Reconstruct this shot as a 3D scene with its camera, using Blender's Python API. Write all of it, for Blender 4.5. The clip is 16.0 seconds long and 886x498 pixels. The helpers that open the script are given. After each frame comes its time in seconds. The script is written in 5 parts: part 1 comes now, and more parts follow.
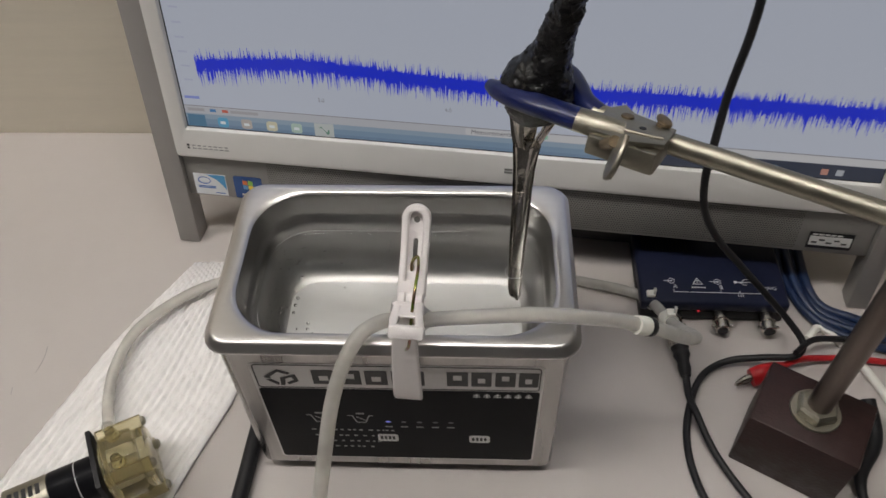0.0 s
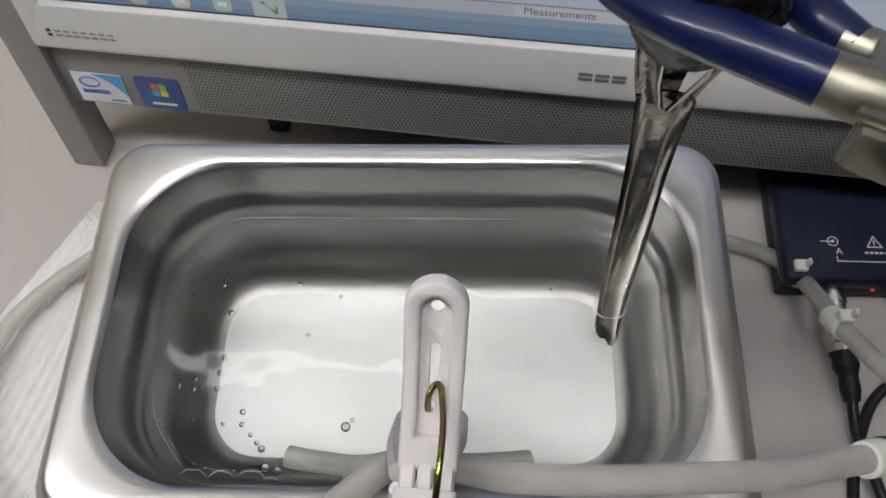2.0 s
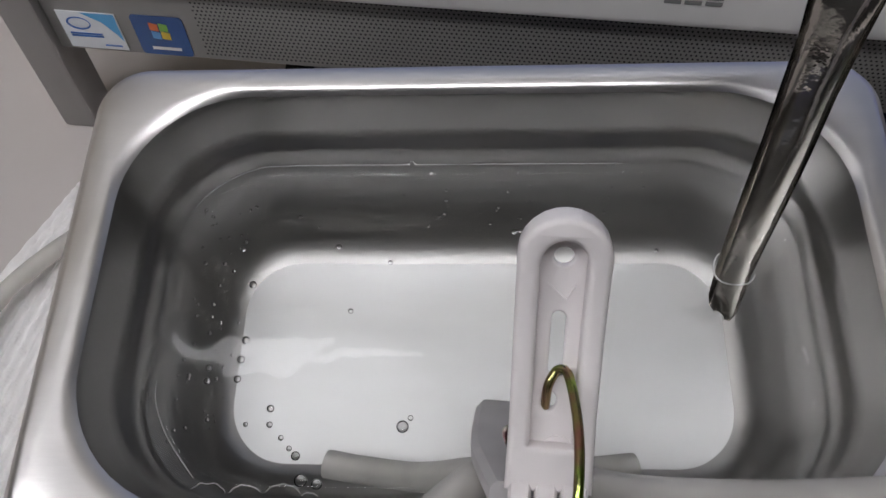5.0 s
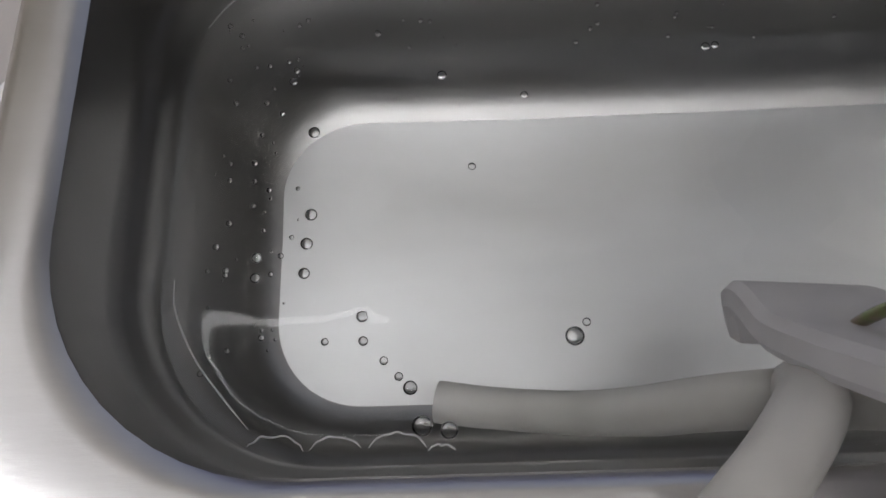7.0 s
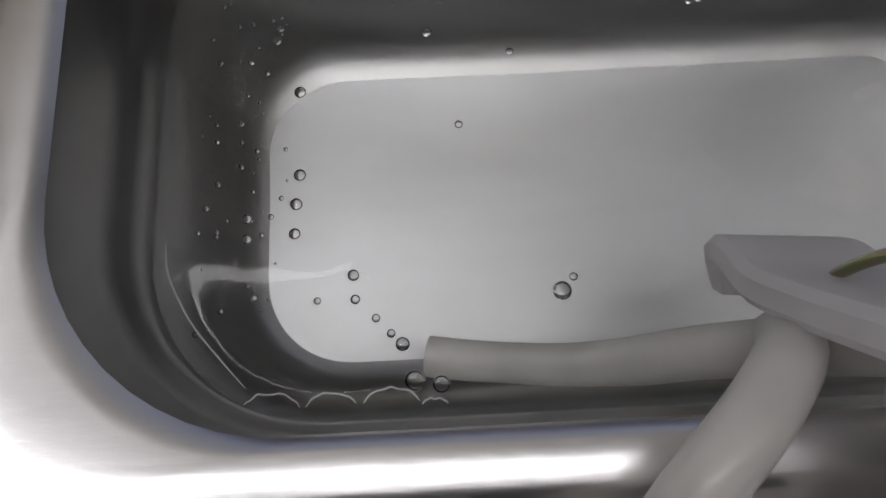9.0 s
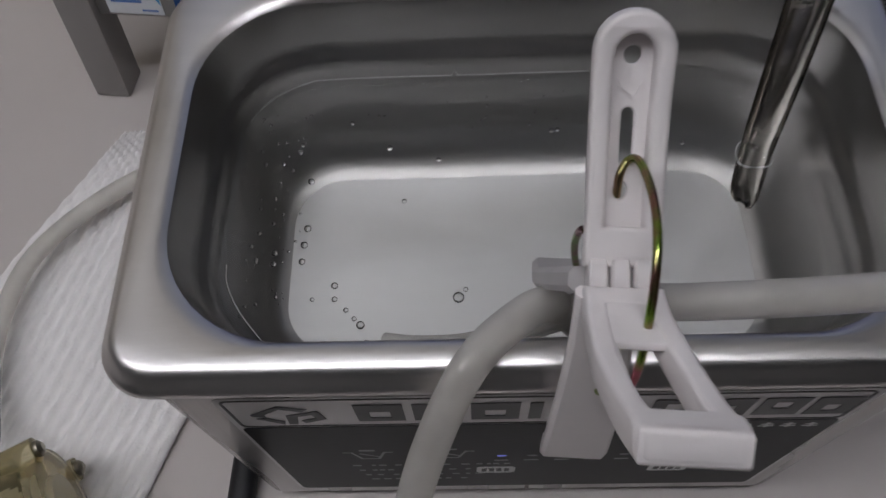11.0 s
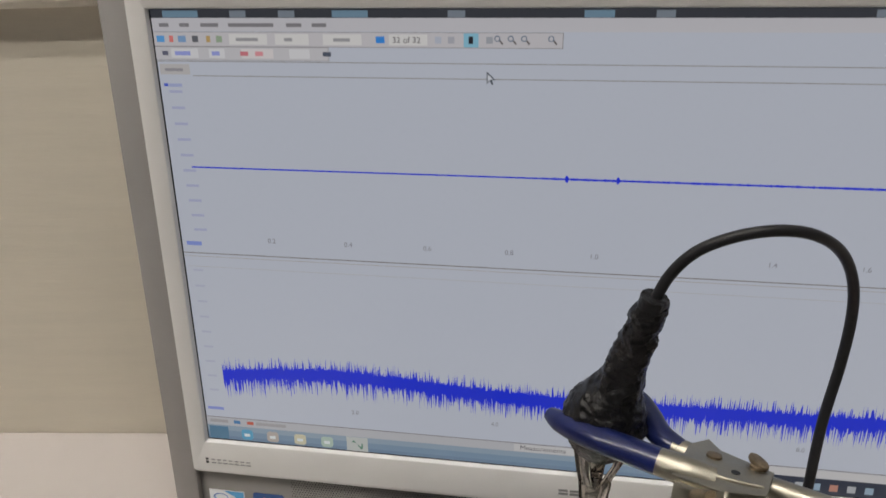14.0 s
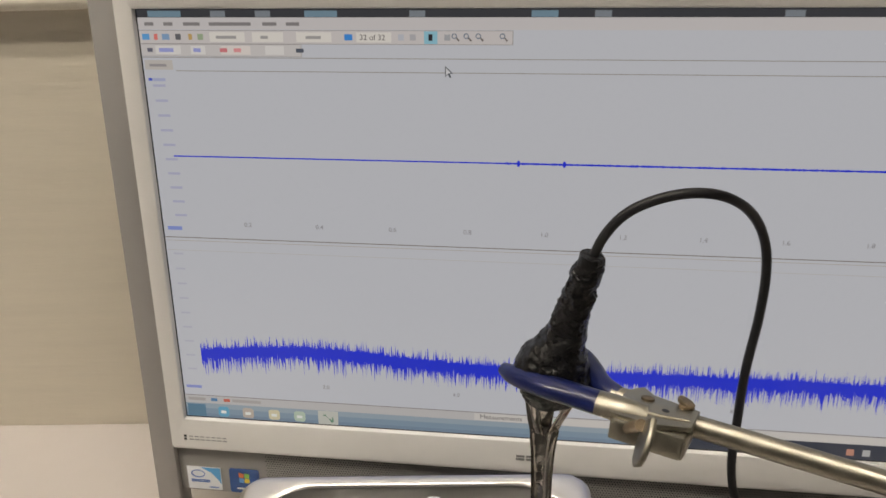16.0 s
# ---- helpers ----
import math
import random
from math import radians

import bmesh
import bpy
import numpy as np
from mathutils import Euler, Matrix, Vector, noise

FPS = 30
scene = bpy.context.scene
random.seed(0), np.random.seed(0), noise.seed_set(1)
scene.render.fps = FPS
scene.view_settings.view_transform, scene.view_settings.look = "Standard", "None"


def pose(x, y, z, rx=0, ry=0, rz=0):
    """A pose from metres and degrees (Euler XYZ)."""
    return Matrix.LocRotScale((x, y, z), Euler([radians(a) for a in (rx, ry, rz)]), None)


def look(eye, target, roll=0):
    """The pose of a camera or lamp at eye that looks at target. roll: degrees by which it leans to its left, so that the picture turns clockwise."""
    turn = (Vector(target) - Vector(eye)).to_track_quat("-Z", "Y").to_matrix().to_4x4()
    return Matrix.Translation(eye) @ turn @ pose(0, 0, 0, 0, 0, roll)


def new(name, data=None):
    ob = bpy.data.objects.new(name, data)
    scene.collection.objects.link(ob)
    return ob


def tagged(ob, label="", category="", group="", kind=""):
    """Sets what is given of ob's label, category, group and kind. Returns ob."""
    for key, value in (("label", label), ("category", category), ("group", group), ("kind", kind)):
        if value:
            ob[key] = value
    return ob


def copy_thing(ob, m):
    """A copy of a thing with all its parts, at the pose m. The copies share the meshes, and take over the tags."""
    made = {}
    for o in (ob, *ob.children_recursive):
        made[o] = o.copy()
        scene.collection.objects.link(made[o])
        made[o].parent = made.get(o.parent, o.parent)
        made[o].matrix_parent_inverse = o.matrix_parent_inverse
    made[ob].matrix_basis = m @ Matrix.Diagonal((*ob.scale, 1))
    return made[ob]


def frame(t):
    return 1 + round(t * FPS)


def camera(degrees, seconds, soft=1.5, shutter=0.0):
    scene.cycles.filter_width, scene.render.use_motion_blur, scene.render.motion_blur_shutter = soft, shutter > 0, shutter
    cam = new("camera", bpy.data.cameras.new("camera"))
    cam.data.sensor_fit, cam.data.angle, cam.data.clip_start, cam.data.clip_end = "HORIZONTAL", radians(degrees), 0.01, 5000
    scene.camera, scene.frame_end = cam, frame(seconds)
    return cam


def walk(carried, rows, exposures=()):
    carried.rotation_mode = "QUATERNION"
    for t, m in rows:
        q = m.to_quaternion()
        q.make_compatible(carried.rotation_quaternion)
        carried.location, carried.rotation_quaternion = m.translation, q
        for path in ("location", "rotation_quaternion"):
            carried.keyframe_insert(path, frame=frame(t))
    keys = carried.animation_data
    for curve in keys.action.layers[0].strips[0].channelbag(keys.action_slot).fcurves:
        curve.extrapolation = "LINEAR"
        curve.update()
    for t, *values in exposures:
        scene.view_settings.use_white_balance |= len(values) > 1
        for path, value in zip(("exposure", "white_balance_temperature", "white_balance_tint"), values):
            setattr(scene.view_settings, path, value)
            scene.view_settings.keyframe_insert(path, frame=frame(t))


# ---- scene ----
cam = camera(58.9, 16.0, 1.5, 0.35)
PATH = [
    (0, (0.0375, -0.2415, 0.4188), (0.017, 0.0825, 0.0385), -2.18),
    (0.5, (0.0324, -0.1843, 0.4027), (0.0073, 0.1129, 0.0014), -3.71),
    (1, (0.0284, -0.1438, 0.3814), (0.0021, 0.1445, -0.0263), -4.58),
    (1.5, (0.0254, -0.0967, 0.3448), (-0.0057, 0.1548, -0.0862), -5.53),
    (2, (0.0213, -0.0691, 0.3141), (-0.0045, 0.1426, -0.1381), -5.75),
    (2.5, (0.0181, -0.0635, 0.3031), (-0.0102, 0.1415, -0.1521), -6.80),
    (3, (0.0128, -0.0583, 0.2950), (-0.0149, 0.1392, -0.1635), -6.95),
    (3.5, (0.008, -0.0553, 0.2811), (-0.0189, 0.1392, -0.1787), -7.16),
    (6, (-0.0086, -0.0581, 0.248), (-0.0397, 0.1531, -0.2041), -7.77),
    (6.5, (-0.0246, -0.0551, 0.2236), (-0.0452, 0.1417, -0.2356), -7.17),
    (7, (-0.034, -0.0502, 0.204), (-0.0323, 0.1309, -0.262), -1.09),
    (8, (-0.0426, -0.0481, 0.1983), (-0.0158, 0.0999, -0.2785), 7.34),
    (10.5, (-0.0171, -0.0752, 0.2448), (-0.032, 0.1213, -0.2147), -6.29),
    (11, (-0.0131, -0.0965, 0.2663), (-0.0303, 0.1334, -0.1773), -5.16),
    (11.5, (-0.0027, -0.1229, 0.2988), (-0.0266, 0.1442, -0.1232), -6.53),
    (12, (0.0076, -0.1572, 0.3378), (-0.0286, 0.167, -0.041), -7.79),
    (12.5, (0.0113, -0.1841, 0.3564), (-0.0179, 0.1847, 0.02), -6.35),
    (13, (0.016, -0.1848, 0.375), (-0.0255, 0.199, 0.0572), -4.77),
    (13.5, (0.0176, -0.1854, 0.4007), (-0.0188, 0.2245, 0.1166), -3.70),
    (14, (0.0214, -0.1919, 0.4175), (-0.0111, 0.236, 0.1609), -2.88),
    (14.5, (0.0171, -0.1951, 0.4194), (-0.0076, 0.2397, 0.1738), -2.43),
    (15, (0.0213, -0.1908, 0.4085), (0.0034, 0.2431, 0.1607), -2.21),
    (15.5, (0.021, -0.1989, 0.4049), (0.0084, 0.2355, 0.1577), -2.05),
    (16, (0.026, -0.2345, 0.4144), (0.0135, 0.2022, 0.1713), -1.92),
]
EXPOSURES = [(0, -0.76, 6800, 10), (2, -0.76, 6420, 10), (3.5, -0.95, 6220, 14), (6, -1.10, 6240, 12), (8.2, -1.18, 6270, 12.5), (10.5, -1.40, 6180, 14), (11.1, -1.46, 6150, 14), (11.6, -1.14, 6160, 11), (12, -1.00, 5960, 10), (12.5, -0.83, 6170, 10), (13.0, -0.66, 6420, 10), (13.5, -0.58, 6600, 10), (14.5, -0.46, 7250, 10), (15.4, -0.42, 7450, 10), (16, -0.38, 7650, 10)]
walk(cam, [(t, look(eye, target, roll)) for t, eye, target, roll in PATH], EXPOSURES)

# ---------- world and exposure ----------
world = bpy.data.worlds.new("world")
scene.world = world
world.use_nodes = True
wbg = world.node_tree.nodes["Background"]
wbg.inputs[0].default_value = (0.9, 0.95, 1.0, 1)
wbg.inputs[1].default_value = 0.02

# ---------- materials ----------
def mat(name, base, rough=0.5, metal=0.0, var=0.08, scale=40.0, bump=0.0, bscale=300.0, stretch=(1, 1, 1),
        rvar=0.0, coat=0.0, trans=0.0, ior=1.45, spec=0.5, sss=0.0, random_tint=0.0):
    """A principled material with two scales of variation in colour, roughness and relief."""
    m = bpy.data.materials.new(name)
    m.use_nodes = True
    nt = m.node_tree
    b = nt.nodes["Principled BSDF"]
    b.inputs["Roughness"].default_value = rough
    b.inputs["Metallic"].default_value = metal
    b.inputs["IOR"].default_value = ior
    b.inputs["Transmission Weight"].default_value = trans
    b.inputs["Coat Weight"].default_value = coat
    b.inputs["Specular IOR Level"].default_value = spec
    if sss:
        b.inputs["Subsurface Weight"].default_value = sss
        b.inputs["Subsurface Radius"].default_value = (0.004, 0.004, 0.004)
    tc = nt.nodes.new("ShaderNodeTexCoord")
    mp = nt.nodes.new("ShaderNodeMapping")
    mp.inputs["Scale"].default_value = stretch
    nt.links.new(tc.outputs["Object"], mp.inputs[0])
    n1 = nt.nodes.new("ShaderNodeTexNoise")
    n1.inputs["Scale"].default_value = scale
    n1.inputs["Detail"].default_value = 6
    n2 = nt.nodes.new("ShaderNodeTexNoise")
    n2.inputs["Scale"].default_value = scale * 9
    n2.inputs["Detail"].default_value = 3
    for n in (n1, n2):
        nt.links.new(mp.outputs[0], n.inputs["Vector"])
    mix = nt.nodes.new("ShaderNodeMath")
    mix.operation = "MULTIPLY_ADD"
    mix.inputs[1].default_value = 0.35
    nt.links.new(n2.outputs["Fac"], mix.inputs[0])
    nt.links.new(n1.outputs["Fac"], mix.inputs[2])
    ramp = nt.nodes.new("ShaderNodeMapRange")
    ramp.inputs["From Min"].default_value = 0.4
    ramp.inputs["From Max"].default_value = 0.95
    ramp.inputs["To Min"].default_value = 1 - var
    ramp.inputs["To Max"].default_value = 1 + var
    nt.links.new(mix.outputs[0], ramp.inputs["Value"])
    hsv = nt.nodes.new("ShaderNodeHueSaturation")
    hsv.inputs["Color"].default_value = (*base, 1)
    nt.links.new(ramp.outputs[0], hsv.inputs["Value"])
    nt.links.new(hsv.outputs[0], b.inputs["Base Color"])
    if rvar:
        rr = nt.nodes.new("ShaderNodeMapRange")
        rr.inputs["From Min"].default_value = 0.3
        rr.inputs["From Max"].default_value = 0.7
        rr.inputs["To Min"].default_value = max(rough - rvar, 0.02)
        rr.inputs["To Max"].default_value = rough + rvar
        nt.links.new(n1.outputs["Fac"], rr.inputs["Value"])
        nt.links.new(rr.outputs[0], b.inputs["Roughness"])
    if bump:
        nb = nt.nodes.new("ShaderNodeTexNoise")
        nb.inputs["Scale"].default_value = bscale
        nb.inputs["Detail"].default_value = 4
        nt.links.new(mp.outputs[0], nb.inputs["Vector"])
        bp = nt.nodes.new("ShaderNodeBump")
        bp.inputs["Strength"].default_value = bump
        bp.inputs["Distance"].default_value = 0.001
        nt.links.new(nb.outputs["Fac"], bp.inputs["Height"])
        nt.links.new(bp.outputs[0], b.inputs["Normal"])
    return m


def glow(name, colour, strength):
    m = bpy.data.materials.new(name)
    m.use_nodes = True
    b = m.node_tree.nodes["Principled BSDF"]
    b.inputs["Base Color"].default_value = (0.01, 0.01, 0.01, 1)
    b.inputs["Roughness"].default_value = 0.3
    b.inputs["Emission Color"].default_value = (*colour, 1)
    b.inputs["Emission Strength"].default_value = strength
    return m


def clear(name, colour, rough, ior):
    m = bpy.data.materials.new(name)
    m.use_nodes = True
    b = m.node_tree.nodes["Principled BSDF"]
    b.inputs["Base Color"].default_value = (*colour, 1)
    b.inputs["Roughness"].default_value = rough
    b.inputs["IOR"].default_value = ior
    b.inputs["Transmission Weight"].default_value = 1
    return m


def milky(name, colour, share, rough, ior):
    """Cloudy clear plastic: glass mixed with a body that scatters light through itself."""
    m = clear(name, colour, rough, ior)
    nt = m.node_tree
    b = nt.nodes["Principled BSDF"]
    body = nt.nodes.new("ShaderNodeBsdfTranslucent")
    skin = nt.nodes.new("ShaderNodeBsdfDiffuse")
    tone = nt.nodes.new("ShaderNodeTexNoise")
    tone.inputs["Scale"].default_value = 45
    tone.inputs["Detail"].default_value = 3
    tc = nt.nodes.new("ShaderNodeTexCoord")
    nt.links.new(tc.outputs["Object"], tone.inputs["Vector"])
    ramp = nt.nodes.new("ShaderNodeMapRange")
    ramp.inputs["From Min"].default_value, ramp.inputs["From Max"].default_value = 0.3, 0.7
    ramp.inputs["To Min"].default_value, ramp.inputs["To Max"].default_value = max(share - 0.07, 0), share + 0.07
    nt.links.new(tone.outputs["Fac"], ramp.inputs["Value"])
    for n in (body, skin):
        n.inputs["Color"].default_value = (*colour, 1)
    half, whole = nt.nodes.new("ShaderNodeMixShader"), nt.nodes.new("ShaderNodeMixShader")
    nt.links.new(body.outputs[0], half.inputs[1])
    nt.links.new(skin.outputs[0], half.inputs[2])
    nt.links.new(ramp.outputs[0], whole.inputs[0])
    nt.links.new(b.outputs[0], whole.inputs[1])
    nt.links.new(half.outputs[0], whole.inputs[2])
    nt.links.new(whole.outputs[0], nt.nodes["Material Output"].inputs["Surface"])
    return m


STEEL = mat("brushed_steel", (0.42, 0.405, 0.395), 0.30, 1.0, 0.16, 60, 0.10, 900, (1, 1, 0.04), rvar=0.08)
# Same sheet steel: wall darkened for shade, floor lightened for lamp light, rim paler.
STEEL_BASIN_SHADED = mat("shaded_wall_steel", (0.39, 0.38, 0.368), 0.34, 1.0, 0.06, 22, 0.03, 800, (0.25, 1, 0.6), rvar=0.05)
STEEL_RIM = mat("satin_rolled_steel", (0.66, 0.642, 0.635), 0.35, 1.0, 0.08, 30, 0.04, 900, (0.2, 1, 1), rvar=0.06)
STEEL_FLOOR_LIT = mat("lit_floor_steel", (0.64, 0.637, 0.635), 0.36, 1.0, 0.06, 26, 0.05, 1500, (0.3, 1, 1), rvar=0.05)
CHROME = mat("polished_metal", (0.55, 0.52, 0.48), 0.09, 1.0, 0.12, 60, 0.25, 120, rvar=0.05)
NICKEL = mat("tarnished_nickel", (0.32, 0.30, 0.25), 0.43, 1.0, 0.14, 90, 0.12, 500, rvar=0.12)
RUSTY = mat("rusty_nickel", (0.22, 0.17, 0.115), 0.5, 0.85, 0.5, 160, 0.3, 500, rvar=0.15)
BNC = mat("bnc_nickel", (0.58, 0.55, 0.50), 0.25, 1.0, 0.08, 100)
DARK_ROD = mat("browned_steel_rod", (0.16, 0.13, 0.115), 0.38, 0.9, 0.2, 80, 0.1, 400, (1, 1, 0.15), rvar=0.1)
BASE_PAINT = mat("maroon_paint", (0.030, 0.0145, 0.0140), 0.45, 0, 0.28, 160, 0.25, 600, rvar=0.12, spec=0.3)
BLUE_DIP = mat("blue_dip_coat", (0.0045, 0.010, 0.066), 0.36, 0, 0.12, 60, 0.05, 200, coat=0.3, spec=0.3)
PUTTY = mat("black_putty", (0.007, 0.007, 0.008), 0.26, 0, 0.3, 80, 0.9, 380, rvar=0.12, spec=0.35)
RUBBER = mat("black_rubber", (0.014, 0.014, 0.016), 0.45, 0, 0.15, 100, spec=0.3)
TUBE = milky("silicone_tube", (0.985, 0.97, 0.935), 0.36, 0.09, 1.36)
PEG = mat("white_peg_plastic", (0.80, 0.76, 0.76), 0.38, 0, 0.03, 40, 0.05, 300, sss=0.1)
PEG_WORN = milky("clouded_peg_plastic", (0.84, 0.82, 0.82), 0.72, 0.25, 1.3)
SPRING = mat("iridescent_spring_wire", (0.50, 0.30, 0.10), 0.22, 1.0, 0.3, 120, rvar=0.05)
ramp_nt = SPRING.node_tree
cr = ramp_nt.nodes.new("ShaderNodeValToRGB")
cr.color_ramp.elements[0].color, cr.color_ramp.elements[1].color = (0.34, 0.10, 0.13, 1), (0.22, 0.36, 0.05, 1)
cr.color_ramp.elements[0].position, cr.color_ramp.elements[1].position = 0.38, 0.62
mid_stop = cr.color_ramp.elements.new(0.5)
mid_stop.color = (0.30, 0.23, 0.12, 1)
wave = ramp_nt.nodes.new("ShaderNodeTexNoise")
wave.inputs["Scale"].default_value = 170
ramp_nt.links.new(ramp_nt.nodes["Mapping"].outputs[0], wave.inputs["Vector"])
ramp_nt.links.new(wave.outputs["Fac"], cr.inputs[0])
ramp_nt.links.new(cr.outputs[0], ramp_nt.nodes["Principled BSDF"].inputs["Base Color"])
TABLE = mat("table_laminate", (0.51, 0.472, 0.455), 0.42, 0, 0.03, 8, 0.04, 1500, rvar=0.05)
WALLPAPER = mat("cream_wallpaper", (0.77, 0.71, 0.60), 0.8, 0, 0.035, 110, 0.32, 330, (0.10, 1, 1))
RAIL = mat("cream_rail", (0.80, 0.76, 0.66), 0.4, 0, 0.03, 20)
WHITE_PLASTIC = mat("white_bezel_plastic", (0.71, 0.70, 0.685), 0.32, 0, 0.02, 20, 0.03, 1500)
SILVER = mat("silver_grey_plastic", (0.265, 0.257, 0.248), 0.42, 0.3, 0.03, 30, 0.05, 1500)
SILVER_DARK = mat("grey_side_plastic", (0.33, 0.315, 0.305), 0.4, 0.2, 0.03, 30, 0.05, 1500)
BLACK_GLOSS = mat("panel_black_film", (0.009, 0.009, 0.011), 0.33, 0, 0.1, 40, 0.02, 400, spec=0.05)
BLACK = mat("matt_black_plastic", (0.016, 0.016, 0.018), 0.5, 0, 0.15, 60, 0.05, 900, spec=0.3)
NAVY = mat("navy_instrument_case", (0.010, 0.013, 0.032), 0.36, 0, 0.15, 60, 0.1, 1500, spec=0.22)
FILM_WHITE = mat("panel_silver_film", (0.62, 0.61, 0.61), 0.35, 0.2, 0.03, 60)
INK = mat("black_ink", (0.02, 0.02, 0.022), 0.4)
PRINT = mat("white_print", (0.72, 0.72, 0.72), 0.5)
GREY_PRINT = mat("grey_print", (0.26, 0.26, 0.27), 0.5)
FABRIC = mat("white_nonwoven", (0.83, 0.81, 0.80), 0.9, 0, 0.04, 90, 0.35, 900)
AMBER = milky("amber_pump_plastic", (0.95, 0.87, 0.60), 0.12, 0.04, 1.30)
RED = mat("red_boot_plastic", (0.42, 0.015, 0.02), 0.35, 0, 0.1, 60)
CABLE_BLUE = mat("blue_cable_jacket", (0.011, 0.024, 0.070), 0.4, 0, 0.12, 60)
TIE = mat("white_nylon_tie", (0.78, 0.77, 0.72), 0.4, 0, 0.04, 60)
# Unseen walls and floor, kept dark so the steel reflects little.
UNSEEN_WALL = mat("unseen_wall_dark", (0.13, 0.128, 0.128), 0.8, 0, 0.04, 3)
CEIL = mat("ceiling_board", (0.45, 0.45, 0.45), 0.9, 0, 0.04, 3)
FLOOR = mat("unseen_floor_dark", (0.07, 0.07, 0.07), 0.5, 0, 0.08, 4)
WATER = clear("water", (0.97, 0.985, 0.98), 0.0, 1.33)
# Pale body colour in place of lamp reflections at the water's edge.
GLINT = milky("pale_glint", (0.96, 0.96, 0.96), 0.60, 0.05, 1.33)
BUBBLE = clear("bubble_film", (1, 1, 1), 0.0, 0.80)
TUBE_LAMP = glow("fluorescent_tube", (1.0, 0.985, 0.965), 96.0)
# Weaker emission, so that this tube's streak in the water stays faint.
DIM_TUBE = glow("dim_fluorescent_tube", (1.0, 0.985, 0.965), 15.0)
LED_ON = glow("blue_led", (0.25, 0.3, 1.0), 1.0)
LED_RED = glow("red_led", (1.0, 0.02, 0.05), 0.8)
LED_OFF = mat("led_off", (0.10, 0.10, 0.12), 0.3)

# ---------- mesh helpers ----------
def finish(bm, name, smooth=True, angle=40):
    me = bpy.data.meshes.new(name)
    bmesh.ops.recalc_face_normals(bm, faces=bm.faces)
    if smooth:
        for f in bm.faces:
            f.smooth = True
        for e in bm.edges:
            if len(e.link_faces) == 2 and e.calc_face_angle(0) > radians(angle):
                e.smooth = False
    bm.to_mesh(me)
    bm.free()
    return me


def thing(name, label, category, m=None, group="", kind=""):
    """An Empty at the base of a thing, which parents its parts."""
    ob = new(name)
    ob.empty_display_size = 0.01
    if m is not None:
        ob.matrix_world = m
    return tagged(ob, label, category, group, kind)


def part(name, bm, material, parent=None, label="", m=None, smooth=True, angle=40):
    me = bm if isinstance(bm, bpy.types.Mesh) else finish(bm, name, smooth, angle)
    me.materials.clear()
    me.materials.append(material)
    ob = new(name, me)
    if parent is not None:
        ob.parent = parent
    if m is not None:
        ob.matrix_local = m
    if label:
        ob["label"] = label
    return ob


def box(x0, x1, y0, y1, z0, z1, bev=0.0, seg=2, bm=None):
    bm = bm or bmesh.new()
    made = bmesh.ops.create_cube(bm, size=1)
    for v in made["verts"]:
        v.co = Vector(((x0 + x1) / 2 + v.co.x * (x1 - x0), (y0 + y1) / 2 + v.co.y * (y1 - y0), (z0 + z1) / 2 + v.co.z * (z1 - z0)))
    if bev:
        edges = list({e for v in made["verts"] for e in v.link_edges})
        bmesh.ops.bevel(bm, geom=edges, offset=bev, segments=seg, affect="EDGES", profile=0.5)
    return bm


def rrect(a, b, r, z, n=8, cx=0.0, cy=0.0):
    pts = []
    for sx, sy, t0 in ((1, 1, 0), (-1, 1, 90), (-1, -1, 180), (1, -1, 270)):
        for k in range(n + 1):
            th = radians(t0 + 90 * k / n)
            pts.append(Vector((cx + sx * (a - r) + r * math.cos(th), cy + sy * (b - r) + r * math.sin(th), z)))
    return pts


def loft(rings, cap0=False, cap1=False, closed=False):
    bm = bmesh.new()
    vs = [[bm.verts.new(p) for p in ring] for ring in rings]
    n = len(vs[0])
    pairs = list(zip(vs[:-1], vs[1:])) + ([(vs[-1], vs[0])] if closed else [])
    for a, b in pairs:
        for k in range(n):
            bm.faces.new((a[k], a[(k + 1) % n], b[(k + 1) % n], b[k]))
    if cap0:
        bm.faces.new(vs[0])
    if cap1:
        bm.faces.new(vs[-1])
    return bm


def spline(pts, step=8):
    """A smooth line through the points."""
    pts = [Vector(p) for p in pts]
    ext = [pts[0] * 2 - pts[1]] + pts + [pts[-1] * 2 - pts[-2]]
    out = []
    for i in range(1, len(ext) - 2):
        p0, p1, p2, p3 = ext[i - 1 : i + 3]
        for k in range(step):
            t = k / step
            out.append(0.5 * (2 * p1 + (p2 - p0) * t + (2 * p0 - 5 * p1 + 4 * p2 - p3) * t * t + (3 * p1 - p0 - 3 * p2 + p3) * t ** 3))
    out.append(pts[-1])
    return out


